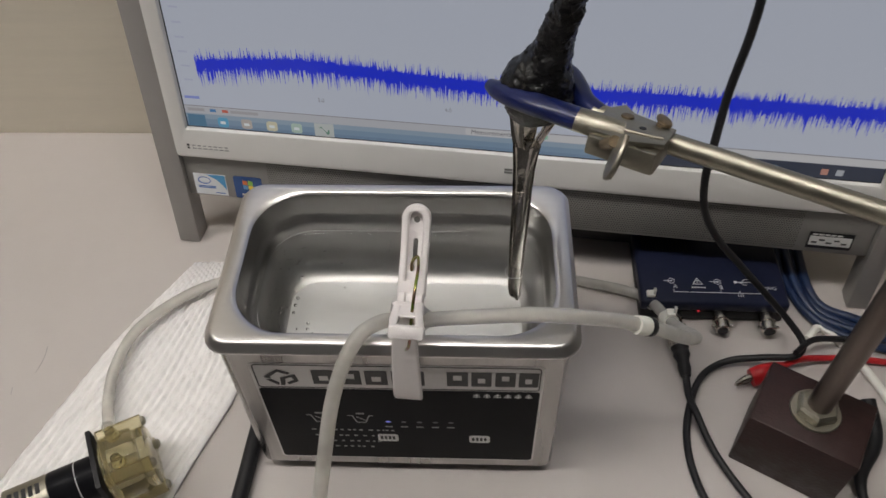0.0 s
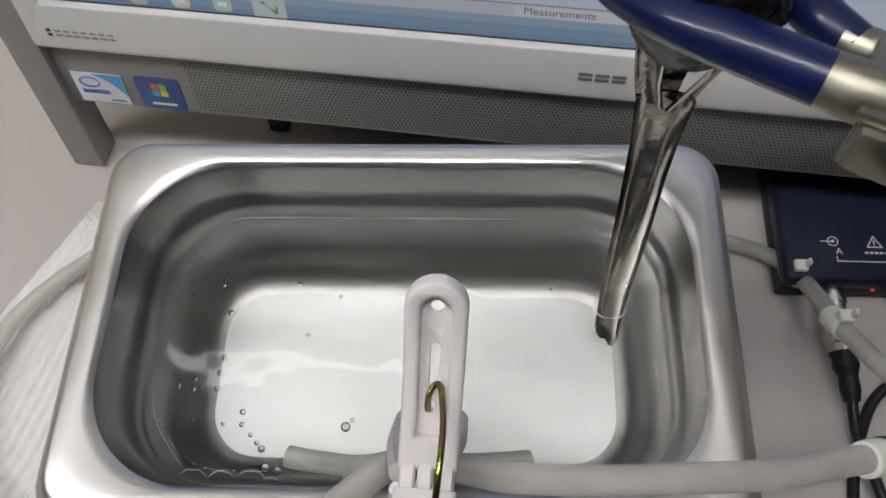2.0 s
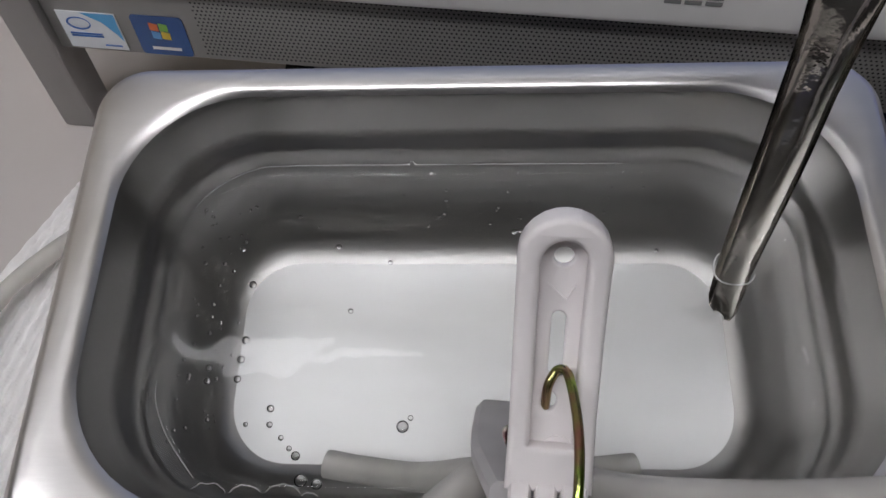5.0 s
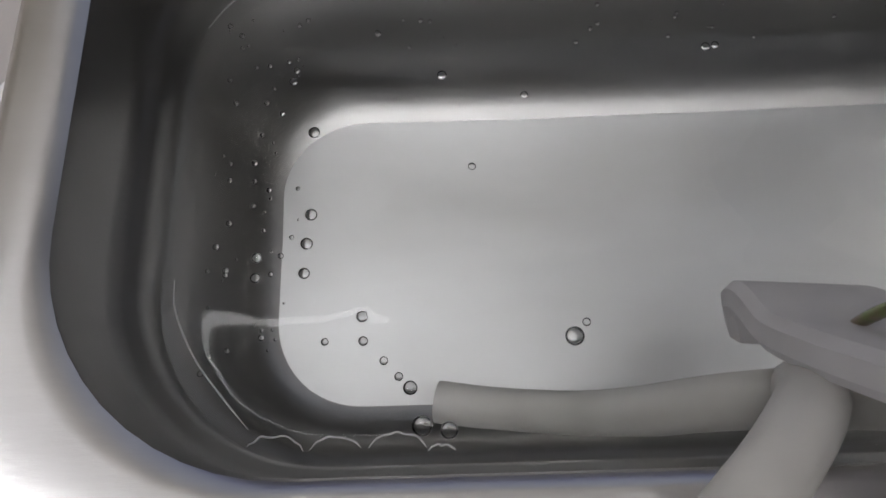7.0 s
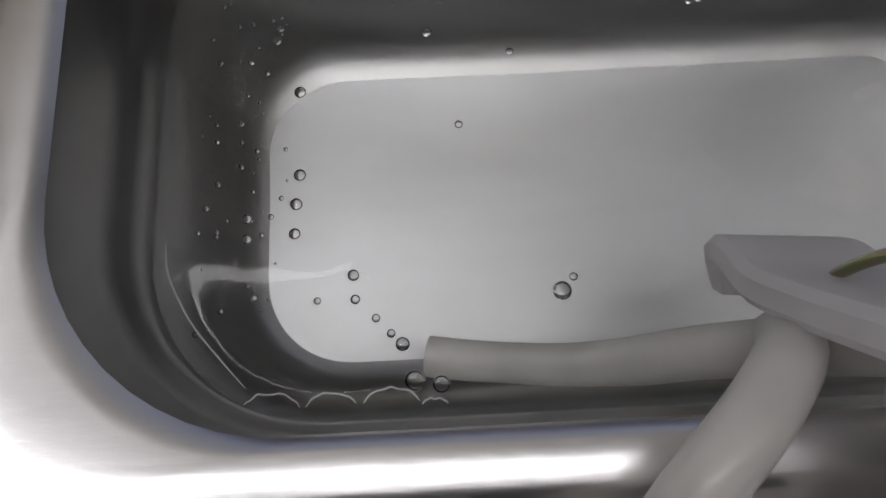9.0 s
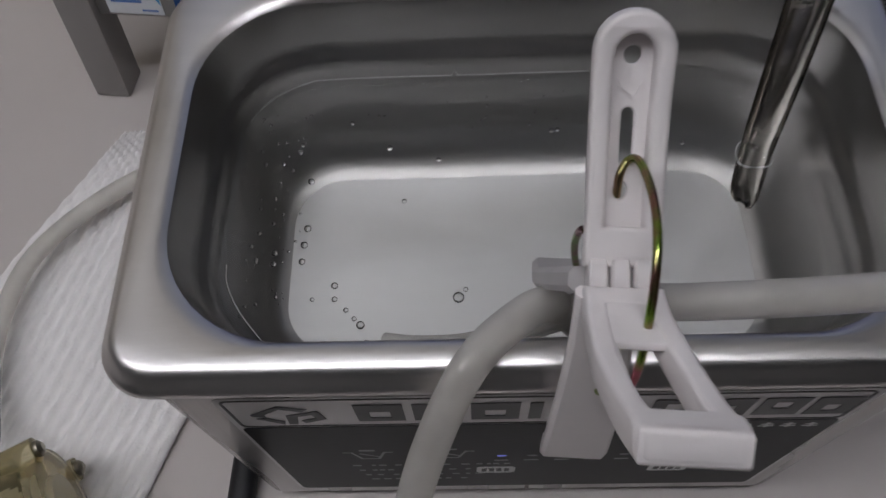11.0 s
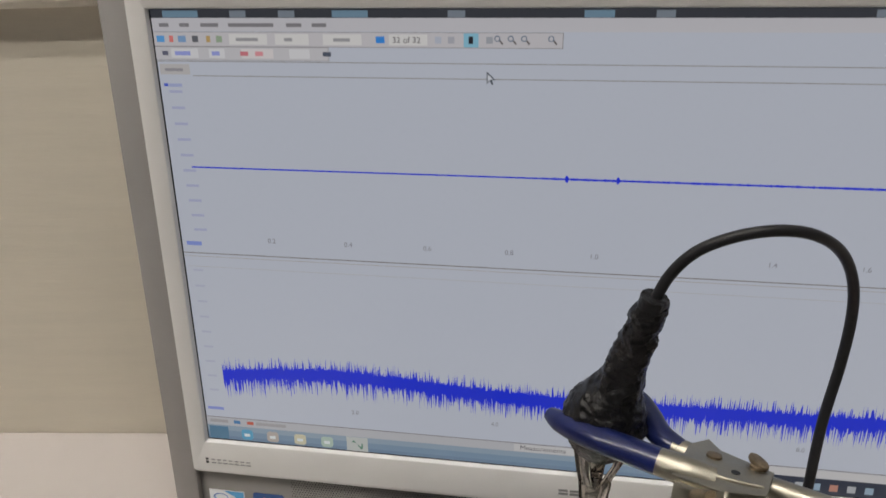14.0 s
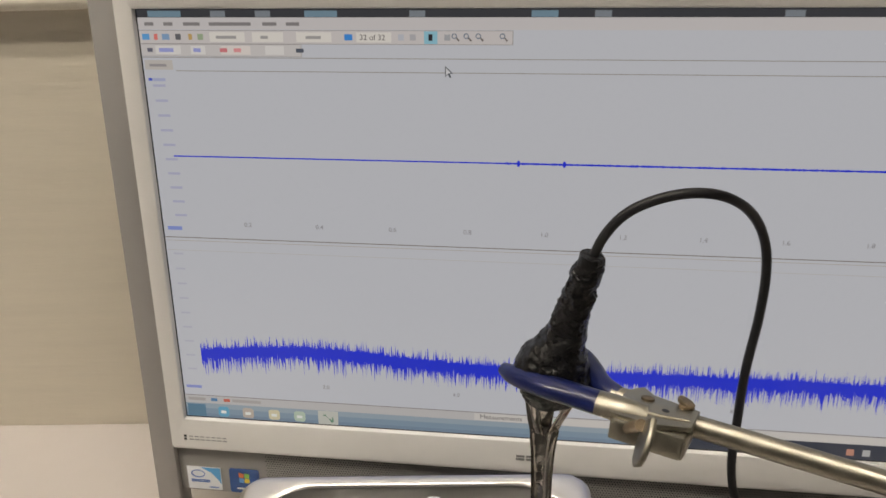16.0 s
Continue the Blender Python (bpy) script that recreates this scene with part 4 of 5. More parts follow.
    # spring wire: a bow from the eye of the back handle over the hinge into the outer jaw
    part("spring_wire", sweep([(-0.0010, 0.0122, 0.0045), (-0.0008, 0.0145, 0.0075), (0.0004, 0.0165, 0.0085), (0.0018, 0.0150, 0.0105), (0.0030, 0.0070, 0.0128), (0.0030, -0.0020, 0.0128), (0.0024, -0.0105, 0.0070), (0.0018, -0.0155, -0.0020), (0.0006, -0.0160, -0.0110), (-0.0014, -0.0125, -0.0190)], 0.00068, 10, 8), SPRING, g, "bowed spring wire with a rainbow tarnish")
    part("spring_wire", sweep([(-0.0050, 0.0060, 0.0030), (-0.0060, 0.0090, -0.0010), (-0.0058, 0.0120, -0.0120), (-0.0042, 0.0138, -0.0240), (-0.0020, 0.0145, -0.0335)], 0.00068, 10, 6), SPRING, g)


# ---------- hoses ----------
def build_hoses():
    a = thing("hose", "milky silicone hose that hangs over the rim into the water", "hose", pose(0, 0, 0), group="silicone hoses")
    part("hose_wall", sweep([(-0.060, -0.200, 0.0045), (-0.050, -0.160, 0.012), (-0.038, -0.118, 0.045), (-0.031, -0.090, 0.082), (-0.0255, -0.072, 0.111), (-0.0195, -0.0605, 0.1275), (-0.0130, -0.0510, 0.1355), (-0.0060, -0.0440, 0.1355),
                             (0.0010, -0.0375, 0.1290), (0.0070, -0.0335, 0.1130), (0.0150, -0.0320, 0.0950), (0.0250, -0.0300, 0.0830), (0.0350, -0.0285, 0.0790)], 0.0034, 16, 7, hollow=0.64), TUBE, a)
    b = thing("hose", "milky silicone hose from the pump, joined by a taped connector", "hose", pose(0, 0, 0), group="silicone hoses")
    part("hose_wall", sweep([(-0.0350, -0.0285, 0.0775), (-0.0270, -0.0300, 0.0795), (-0.0140, -0.0325, 0.0900), (0.0000, -0.0345, 0.1120), (0.0130, -0.0375, 0.1285), (0.0260, -0.0410, 0.1365), (0.0450, -0.0420, 0.1400), (0.0650, -0.0410, 0.1400), (0.0850, -0.0390, 0.1360),
                             (0.1020, -0.0350, 0.1280), (0.1130, -0.0322, 0.1210)], 0.0034, 16, 7, hollow=0.64), TUBE, b)
    part("connector", sweep([(0.1110, -0.0330, 0.1224), (0.1150, -0.0318, 0.1198), (0.1170, -0.0312, 0.1184)], [0.0044, 0.0046, 0.0044], 14, 4), TIE, b, "white tape wrap")
    part("clamp_ring", sweep([(0.1166, -0.0313, 0.1187), (0.1198, -0.0304, 0.1166)], [0.0043, 0.0047, 0.0043], 14, 5), RUBBER, b, "black band on the joint")
    part("hose_wall", sweep([(0.1195, -0.0305, 0.1168), (0.1300, -0.0265, 0.1070), (0.1420, -0.0200, 0.0930), (0.1510, -0.0110, 0.0800), (0.1545, 0.0010, 0.0650), (0.1540, 0.0170, 0.0480), (0.1530, 0.0370, 0.0300), (0.1510, 0.0560, 0.0170), (0.1450, 0.0700, 0.0085), (0.1330, 0.0780, 0.0048), (0.1150, 0.0830, 0.0042), (0.0900, 0.0880, 0.0042),
                             (0.0400, 0.0930, 0.0042), (-0.0300, 0.0950, 0.0042), (-0.0900, 0.0900, 0.0060), (-0.1250, 0.0790, 0.0095), (-0.1520, 0.0640, 0.0105), (-0.1760, 0.0380, 0.0105), (-0.1825, 0.0100, 0.0105), (-0.1790, -0.0150, 0.0115), (-0.1715, -0.0320, 0.0170), (-0.1640, -0.0420, 0.0290), (-0.1590, -0.0470, 0.0400)], 0.0034, 14, 6, hollow=0.64), TUBE, b)
    # nylon ties round the hose by the instrument
    for p, q in (((0.1535, 0.0300, 0.0360), (0.1525, 0.0380, 0.0290)), ((0.1500, 0.0590, 0.0155), (0.1470, 0.0660, 0.0110))):
        t = part("cable_tie", sweep([p, q], [0.0046, 0.0049, 0.0046], 12, 3), TIE, b, "white nylon tie")
        mid = (Vector(p) + Vector(q)) / 2
        part("tie_head", box(mid.x - 0.0024, mid.x + 0.0028, mid.y - 0.0022, mid.y + 0.0026, mid.z + 0.0034, mid.z + 0.0082, 0.0006), TIE, t)
        part("tie_tail", box(mid.x + 0.0015, mid.x + 0.0030, mid.y - 0.0012, mid.y + 0.0014, mid.z + 0.0070, mid.z + 0.0120, 0.0004), TIE, t)


# ---------- sensor probe, clamp and stand ----------
ROD_Z = 0.1885
AX = Vector((0.887, -0.461, 0)).normalized()
PX = Vector((0.461, 0.887, 0)).normalized()


def build_probe():
    p = thing("sensor_probe", "folded bright metal probe with a putty-wrapped head and black lead", "probe", pose(0, 0, 0))
    # folded sheet: a gutter that narrows to a rounded tip in the water, split into two lugs above
    def gutter(nm, stations, lab=""):
        rings = []
        for c0, hw, dp, tw in stations:
            c0, out, back_ = Vector(c0), [], []
            a = radians(tw)
            for i in range(15):
                u = -1 + 2 * i / 14
                ex = hw * math.sin(u * 1.45) / math.sin(1.45)
                ey = dp * (1 - abs(u) ** 2.2) + (0.0011 * max(0, u - 0.55) if hw > 0.003 else 0)
                for lst, t in ((out, 0.0), (back_, 0.0007)):
                    lst.append(c0 + Vector((ex * math.cos(a) - (ey + t) * math.sin(a), ex * math.sin(a) + (ey + t) * math.cos(a), 0)))
            rings.append(out + back_[::-1])
        part(nm, loft(rings, True, True), CHROME, p, lab, angle=50)

    gutter("probe_blade", [((0.0612, 0.0350, 0.1690), 0.0066, 0.0030, -6), ((0.0607, 0.0335, 0.1650), 0.0060, 0.0034, -10), ((0.0603, 0.0310, 0.1580), 0.0053, 0.0036, -14), ((0.0598, 0.0280, 0.1480), 0.0049, 0.0037, -20), ((0.0594, 0.0240, 0.1360), 0.0047, 0.0037, -26),
                           ((0.0588, 0.0200, 0.1230), 0.0045, 0.0036, -32), ((0.0582, 0.0162, 0.1100), 0.0042, 0.0034, -38), ((0.0579, 0.0135, 0.1010), 0.0040, 0.0032, -42), ((0.0578, 0.0108, 0.0910), 0.0040, 0.0030, -44), ((0.0578, 0.0090, 0.0840), 0.0038, 0.0026, -44), ((0.0578, 0.0080, 0.0808), 0.0030, 0.0018, -44), ((0.0578, 0.0076, 0.0796), 0.0014, 0.0008, -44)], "bright folded metal blade")
    gutter("lug", [((0.0580, 0.0352, 0.1668), 0.0030, 0.0012, -20), ((0.0566, 0.0372, 0.1730), 0.0030, 0.0010, -24), ((0.0556, 0.0400, 0.1830), 0.0034, 0.0008, -28), ((0.0556, 0.0425, 0.1920), 0.0036, 0.0008, -28)])
    gutter("lug", [((0.0644, 0.0350, 0.1668), 0.0030, 0.0012, 26), ((0.0672, 0.0352, 0.1725), 0.0034, 0.0010, 32), ((0.0712, 0.0362, 0.1800), 0.0042, 0.0008, 36), ((0.0730, 0.0385, 0.1880), 0.0046, 0.0008, 36)])
    gutter("tongue", [((0.0612, 0.0385, 0.1640), 0.0030, 0.0006, 2), ((0.0622, 0.0400, 0.1740), 0.0036, 0.0006, 2), ((0.0630, 0.0420, 0.1860), 0.0040, 0.0006, 2)])
    # lump of black putty round the joint and up the lead
    body = sweep([(0.0640, 0.0420, 0.1800), (0.0642, 0.0445, 0.1870), (0.0652, 0.0460, 0.1950), (0.0670, 0.0462, 0.2030), (0.0692, 0.0460, 0.2110), (0.0712, 0.0455, 0.2200), (0.0735, 0.0450, 0.2310), (0.0756, 0.0445, 0.2395), (0.0773, 0.0438, 0.2475), (0.0782, 0.0436, 0.2530)],
                 [0.0094, 0.0150, 0.0173, 0.0148, 0.0098, 0.0080, 0.0072, 0.0066, 0.0058, 0.0049], 56, 12)
    for v in body.verts:
        n3 = noise.noise_vector(v.co * 110) * 0.0016 + noise.noise_vector(v.co * 300) * 0.0009 + noise.noise_vector(v.co * 700) * 0.0005
        v.co += n3
    part("putty_wrap", body, PUTTY, p, "glossy lumpy black putty", angle=180)
    part("putty_end", sweep([(0.0780, 0.0436, 0.2515), (0.0785, 0.0434, 0.2555)], [0.0056, 0.0050], 12, 3, wobble=0.2), PUTTY, p)
    part("lead", sweep([(0.0782, 0.0436, 0.2520), (0.0830, 0.0440, 0.2640), (0.0910, 0.0430, 0.2745), (0.1030, 0.0410, 0.2815), (0.1170, 0.0410, 0.2835), (0.1310, 0.0450, 0.2790), (0.1440, 0.0520, 0.2680), (0.1530, 0.0570, 0.2530), (0.1570, 0.0585, 0.2360), (0.1570, 0.0570, 0.2140), (0.1535, 0.0520, 0.1880), (0.1530, 0.0490, 0.1600), (0.1530, 0.0460, 0.1365),
                        (0.1590, 0.0470, 0.1120), (0.1720, 0.0490, 0.0880), (0.1900, 0.0500, 0.0650), (0.2100, 0.0460, 0.0430), (0.2270, 0.0380, 0.0260), (0.2350, 0.0280, 0.0180), (0.2290, 0.0210, 0.0150), (0.2120, 0.0230, 0.0100), (0.1920, 0.0230, 0.0055), (0.1760, 0.0140, 0.0035), (0.1660, -0.0040, 0.0030),
                        (0.1600, -0.0260, 0.0030), (0.1600, -0.0480, 0.0030), (0.1660, -0.0700, 0.0030), (0.1800, -0.0980, 0.0030), (0.2100, -0.1300, 0.0030)], 0.0021, 10, 7), RUBBER, p, "black rubber lead")


def build_stand():
    s = thing("clamp_stand", "laboratory stand with maroon block base and blue-dipped prong clamp", "stand", pose(0, 0, 0))
    m = pose(0.2157, -0.0340, 0, 0, 0, -30.2)
    bm = box(-0.0278, 0.0278, -0.0203, 0.0203, 0.0, 0.0465, 0.0011, 2)
    base = part("base_block", bm, BASE_PAINT, s, "chipped maroon painted block", m)
    part("upright_rod", sweep([(0.2160, -0.0335, 0.040), (0.2160, -0.0335, 0.15), (0.2160, -0.0335, 0.33)], 0.0062, 18, 2), DARK_ROD, s, "browned steel rod")
    part("washer", turned([(0.0125, 0), (0.0130, 0.0006), (0.0125, 0.0016), (0.0060, 0.0016)], 32, pose(0.2160, -0.0335, 0.0465)), NICKEL, s)
    part("nut", turned([(0.0104, 0), (0.0108, 0.0008), (0.0108, 0.0050), (0.0092, 0.0066), (0.0062, 0.0066)], 6, pose(0.2160, -0.0335, 0.0480, 0, 0, 12)), NICKEL, s, "hexagonal nut", smooth=False)
    # cross rod from the upright to the clamp
    start = Vector((0.1130, 0.0200, ROD_Z))
    part("cross_rod", sweep([start, start + AX * 0.06, start + AX * 0.165], 0.0048, 18, 2), NICKEL, s, "dull nickel rod")
    part("rod_joint", box(-0.011, 0.011, -0.011, 0.011, -0.012, 0.012, 0.002), NICKEL, s, m=Matrix.Translation((0.2160, -0.0285, ROD_Z)) @ pose(0, 0, 0, 0, 0, -27.5))
    # clamp head: a folded sheet-metal box, the whole clamp rolled about the rod so that its front rides up
    pivot = Vector((0.1130, 0.0200, ROD_Z))
    tilt = Matrix.Translation(pivot) @ Matrix.Rotation(radians(-18), 4, AX) @ Matrix.Translation(-pivot)
    head = tilt @ Matrix.Translation((0.1040, 0.0205, 0.1905)) @ Matrix((AX, PX, Vector((0, 0, 1)))).transposed().to_4x4()
    hd = part("clamp_head", plate([[(-0.0125, -0.0225), (0.0040, -0.0225), (0.0175, -0.0150), (0.0175, 0.0040), (0.0060, 0.0060), (-0.0020, 0.0075), (-0.0075, 0.0135), (-0.0125, 0.0050)]], 0.0024, 0.0006), NICKEL, s, "worn sheet-metal clamp head", head @ pose(0, 0, 0.0035))
    part("head_side", box(-0.0120, 0.0170, -0.0225, -0.0200, -0.0105, -0.0012, 0.0007), NICKEL, hd)
    part("head_ridge", sweep([(-0.0110, -0.0135, 0.0010), (0.0040, -0.0135, 0.0012), (0.0160, -0.0100, 0.0010)], 0.0011, 10, 4), NICKEL, hd)
    part("rod_socket", box(-0.0010, 0.0175, -0.0195, 0.0050, -0.0130, -0.0012, 0.0022), NICKEL, hd)
    part("screw_bracket", box(-0.0115, 0.0020, -0.0262, -0.0226, -0.0090, -0.0005, 0.0012), NICKEL, hd)
    part("rivet", turned([(0.0030, 0), (0.0028, 0.0010), (0.0012, 0.0016)], 14, pose(-0.0030, 0.0010, 0.0010)), RUSTY, hd)
    part("sheet_hole", turned([(0.0016, 0), (0.0016, 0.0003)], 14, pose(0.0060, -0.0060, 0.0011)), BLACK, hd)
    # wing screws: a shank and a flat thumb piece each
    loc = head @ pose(0, 0, 0.0035)
    shank = sweep([(0.0898, 0.0010, 0.2010), (0.0905, -0.0050, 0.2075), (0.0911, -0.0105, 0.2130)], 0.0024, 12, 3)
    w = part("wing_screw", shank, RUSTY, hd, "wing screw with rust spots", loc.inverted())
    nrm, lng = Vector((-0.92, 0.22, 0.33)).normalized(), Vector((0.0, -0.75, -0.66)).normalized()
    lng = (lng - nrm * lng.dot(nrm)).normalized()
    thumb = Matrix.Translation((0.0912, -0.0165, 0.2100)) @ Matrix((lng.cross(nrm), lng, nrm)).transposed().to_4x4()
    part("thumb_piece", plate([[(-0.0036, -0.0080), (0.0036, -0.0080), (0.0052, -0.0045), (0.0058, 0.0010), (0.0046, 0.0060), (0.0022, 0.0082), (-0.0022, 0.0082), (-0.0046, 0.0060), (-0.0058, 0.0010), (-0.0052, -0.0045)]], 0.0026, 0.0010), NICKEL, w, m=thumb)
    w2 = part("wing_screw", sweep([(0.0120, 0.0030, 0.0000), (0.0120, 0.0030, 0.0024)], 0.0026, 12, 2), RUSTY, hd, "rusty wing screw")
    part("thumb_piece", plate([circle(0, 0, 0.0022, 20, 1.7)], 0.0022, 0.0008), RUSTY, w2, m=pose(0.0120, 0.0050, 0.0028, 10, 4, 50))
    # prongs: metal shanks into blue dipped fingers
    z = 0.1945
    f1 = part("prong", sweep([(0.0975, 0.0080, z - 0.001), (0.0870, 0.0110, z), (0.0780, 0.0155, z)], [0.0055, 0.0058, 0.0054], 14, 5, flat=0.75), NICKEL, s, "front prong of the clamp", tilt)
    part("blue_sleeve", sweep([(0.0790, 0.0150, z), (0.0695, 0.0205, z), (0.0605, 0.0268, z - 0.0005), (0.0525, 0.0345, z - 0.0015), (0.0465, 0.0425, z - 0.0025), (0.0428, 0.0490, z - 0.0030)], [0.0054, 0.0054, 0.0054, 0.0053, 0.0046, 0.0030], 16, 7, flat=0.8), BLUE_DIP, f1, "blue dip-coated finger")
    f2 = part("prong", sweep([(0.1000, 0.0270, z - 0.003), (0.0940, 0.0305, z - 0.003), (0.0895, 0.0335, z - 0.003)], [0.0040, 0.0044, 0.0042], 12, 4, flat=0.8), NICKEL, s, "rear prong of the clamp", tilt)
    part("blue_sleeve", sweep([(0.0922, 0.0318, z - 0.003), (0.0860, 0.0400, z - 0.002), (0.0830, 0.0490, z), (0.0800, 0.0580, z + 0.002), (0.0740, 0.0650, z + 0.003), (0.0660, 0.0690, z + 0.003)], [0.0042, 0.0050, 0.0056, 0.0056, 0.0052, 0.0030], 16, 6, flat=0.85), BLUE_DIP, f2, "blue dip-coated finger")


# ---------- oscilloscope box with its leads ----------
def build_scope():
    o = thing("oscilloscope", "flat navy USB oscilloscope box with three coaxial sockets", "oscilloscope", pose(0.1885, 0.0560, 0, 0, 0, -1.0))
    part("case_top", box(-0.0460, 0.0460, 0.0, 0.1400, 0.0105, 0.0195, 0.0022, 3), NAVY, o)
    part("case_bottom", box(-0.0450, 0.0450, 0.0008, 0.1392, 0.0010, 0.0103, 0.0012, 2), BLACK, o)
    for k in range(14):
        part("cooling_groove", box(-0.0410 + k * 0.0022, -0.0402 + k * 0.0022, 0.0420, 0.1250, 0.01945, 0.01965), BLACK, o, smooth=False)
    bn = None
    for x in (-0.0245, 0.0045, 0.0330):
        parts_ = [("socket_body", [(0.0046, 0.0), (0.0046, 0.0050), (0.0052, 0.0052), (0.0052, 0.0068), (0.0045, 0.0070), (0.0045, 0.0130), (0.0040, 0.0134)])]
        b = part("coaxial_socket", turned(parts_[0][1], 20, pose(x, 0.0008, 0.0085, 90)), BNC, o, "nickel coaxial socket")
        part("socket_bore", turned([(0.0034, 0.0135), (0.0034, 0.0139)], 16, pose(x, 0.0008, 0.0085, 90)), BLACK, b)
        for sx in (-1, 1):
            part("bayonet_pin", turned([(0.0009, 0), (0.0009, 0.0064)], 8, pose(x, -0.0090, 0.0085, 0, 90 * sx, 0)), BNC, b)
    part("led", turned([(0.0009, 0), (0.0006, 0.0006)], 10, pose(-0.0095, -0.0001, 0.0118, 90)), LED_RED, o, "lit red indicator")
    top = 0.01955

    def mark(outs, nm="printed_mark"):
        part(nm, plate(outs, 0.00008), PRINT, o, m=pose(0, 0, top), smooth=False)

    mark([[(-0.0250, 0.0085), (0.0335, 0.0085), (0.0335, 0.0089), (-0.0250, 0.0089)]])
    for x in (-0.0250, 0.0043, 0.0160, 0.0331):
        mark([[(x, 0.0085), (x + 0.0004, 0.0085), (x + 0.0004, 0.0108), (x, 0.0108)]])
    for x in (-0.0255, 0.0035):
        mark([circle(x, 0.0175, 0.0022, 18), circle(x, 0.0175, 0.0018, 18)])
        mark([circle(x, 0.0175, 0.0007, 10)])
        mark([[(x - 0.0050, 0.0173), (x - 0.0006, 0.0173), (x - 0.0006, 0.0177), (x - 0.0050, 0.0177)]])
    mark([[(-0.0125, 0.0150), (-0.0060, 0.0150), (-0.00925, 0.0205)], [(-0.0117, 0.0155), (-0.0068, 0.0155), (-0.00925, 0.0196)]])
    mark([[(-0.00945, 0.0163), (-0.00905, 0.0163), (-0.0089, 0.0184), (-0.0096, 0.0184)]])
    for k in range(5):
        mark([[(-0.0135 + k * 0.0019, 0.0122), (-0.0122 + k * 0.0019, 0.0122), (-0.0122 + k * 0.0019, 0.0131), (-0.0135 + k * 0.0019, 0.0131)]])
    mark([[(0.0150, 0.0173), (0.0255, 0.0173), (0.0255, 0.0178), (0.0150, 0.0178)]])
    mark([circle(0.0148, 0.01755, 0.0011, 12)])
    mark([[(0.0185, 0.0178), (0.0205, 0.0200), (0.0228, 0.0200), (0.0228, 0.0196), (0.0207, 0.0196), (0.0190, 0.0178)]])
    mark([[(0.0175, 0.0173), (0.0195, 0.0152), (0.0215, 0.0152), (0.0215, 0.0156), (0.0197, 0.0156), (0.0180, 0.0173)]])
    for k in range(3):
        mark([[(0.0145 + k * 0.0014, 0.0058), (0.0149 + k * 0.0014, 0.0058), (0.0155 + k * 0.0014, 0.0080), (0.0151 + k * 0.0014, 0.0080)]])
    for w, x, z in (("A", -0.0250, 0.0118), ("B", 0.0040, 0.0118), ("AWG", 0.0300, 0.0118)):
        part("printed_word", lettering(w, 0.0040), PRINT, o, m=pose(x, z, top), smooth=False)
    # plug and lead on the first socket
    l = thing("coaxial_lead", "black coaxial lead with a nickel plug in the oscilloscope", "cable", pose(0, 0, 0))
    px, py, pz = 0.1640, 0.0430, 0.0085
    part("plug_shell", turned([(0.0062, 0.0), (0.0066, 0.0008), (0.0066, 0.0022), (0.0060, 0.0026), (0.0066, 0.0030), (0.0066, 0.0090), (0.0056, 0.0100), (0.0056, 0.0130)], 20, pose(px, py, pz, 90)), BNC, l)
    part("strain_boot", sweep([(px, py - 0.0125, pz), (px + 0.0005, py - 0.020, pz - 0.0005), (px + 0.001, py - 0.0320, pz - 0.002)], [0.0056, 0.0048, 0.0052, 0.0036, 0.0040, 0.0030], 14, 8), RUBBER, l, "black rubber strain relief")
    part("lead", sweep([(px + 0.001, py - 0.0310, pz - 0.002), (0.1652, -0.001, 0.0045), (0.1668, -0.0140, 0.0070), (0.1720, -0.0330, 0.0050), (0.1800, -0.0500, 0.0030), (0.1930, -0.0720, 0.0030), (0.2150, -0.1000, 0.0030), (0.2500, -0.1300, 0.0030)], 0.0021, 10, 8), RUBBER, l)


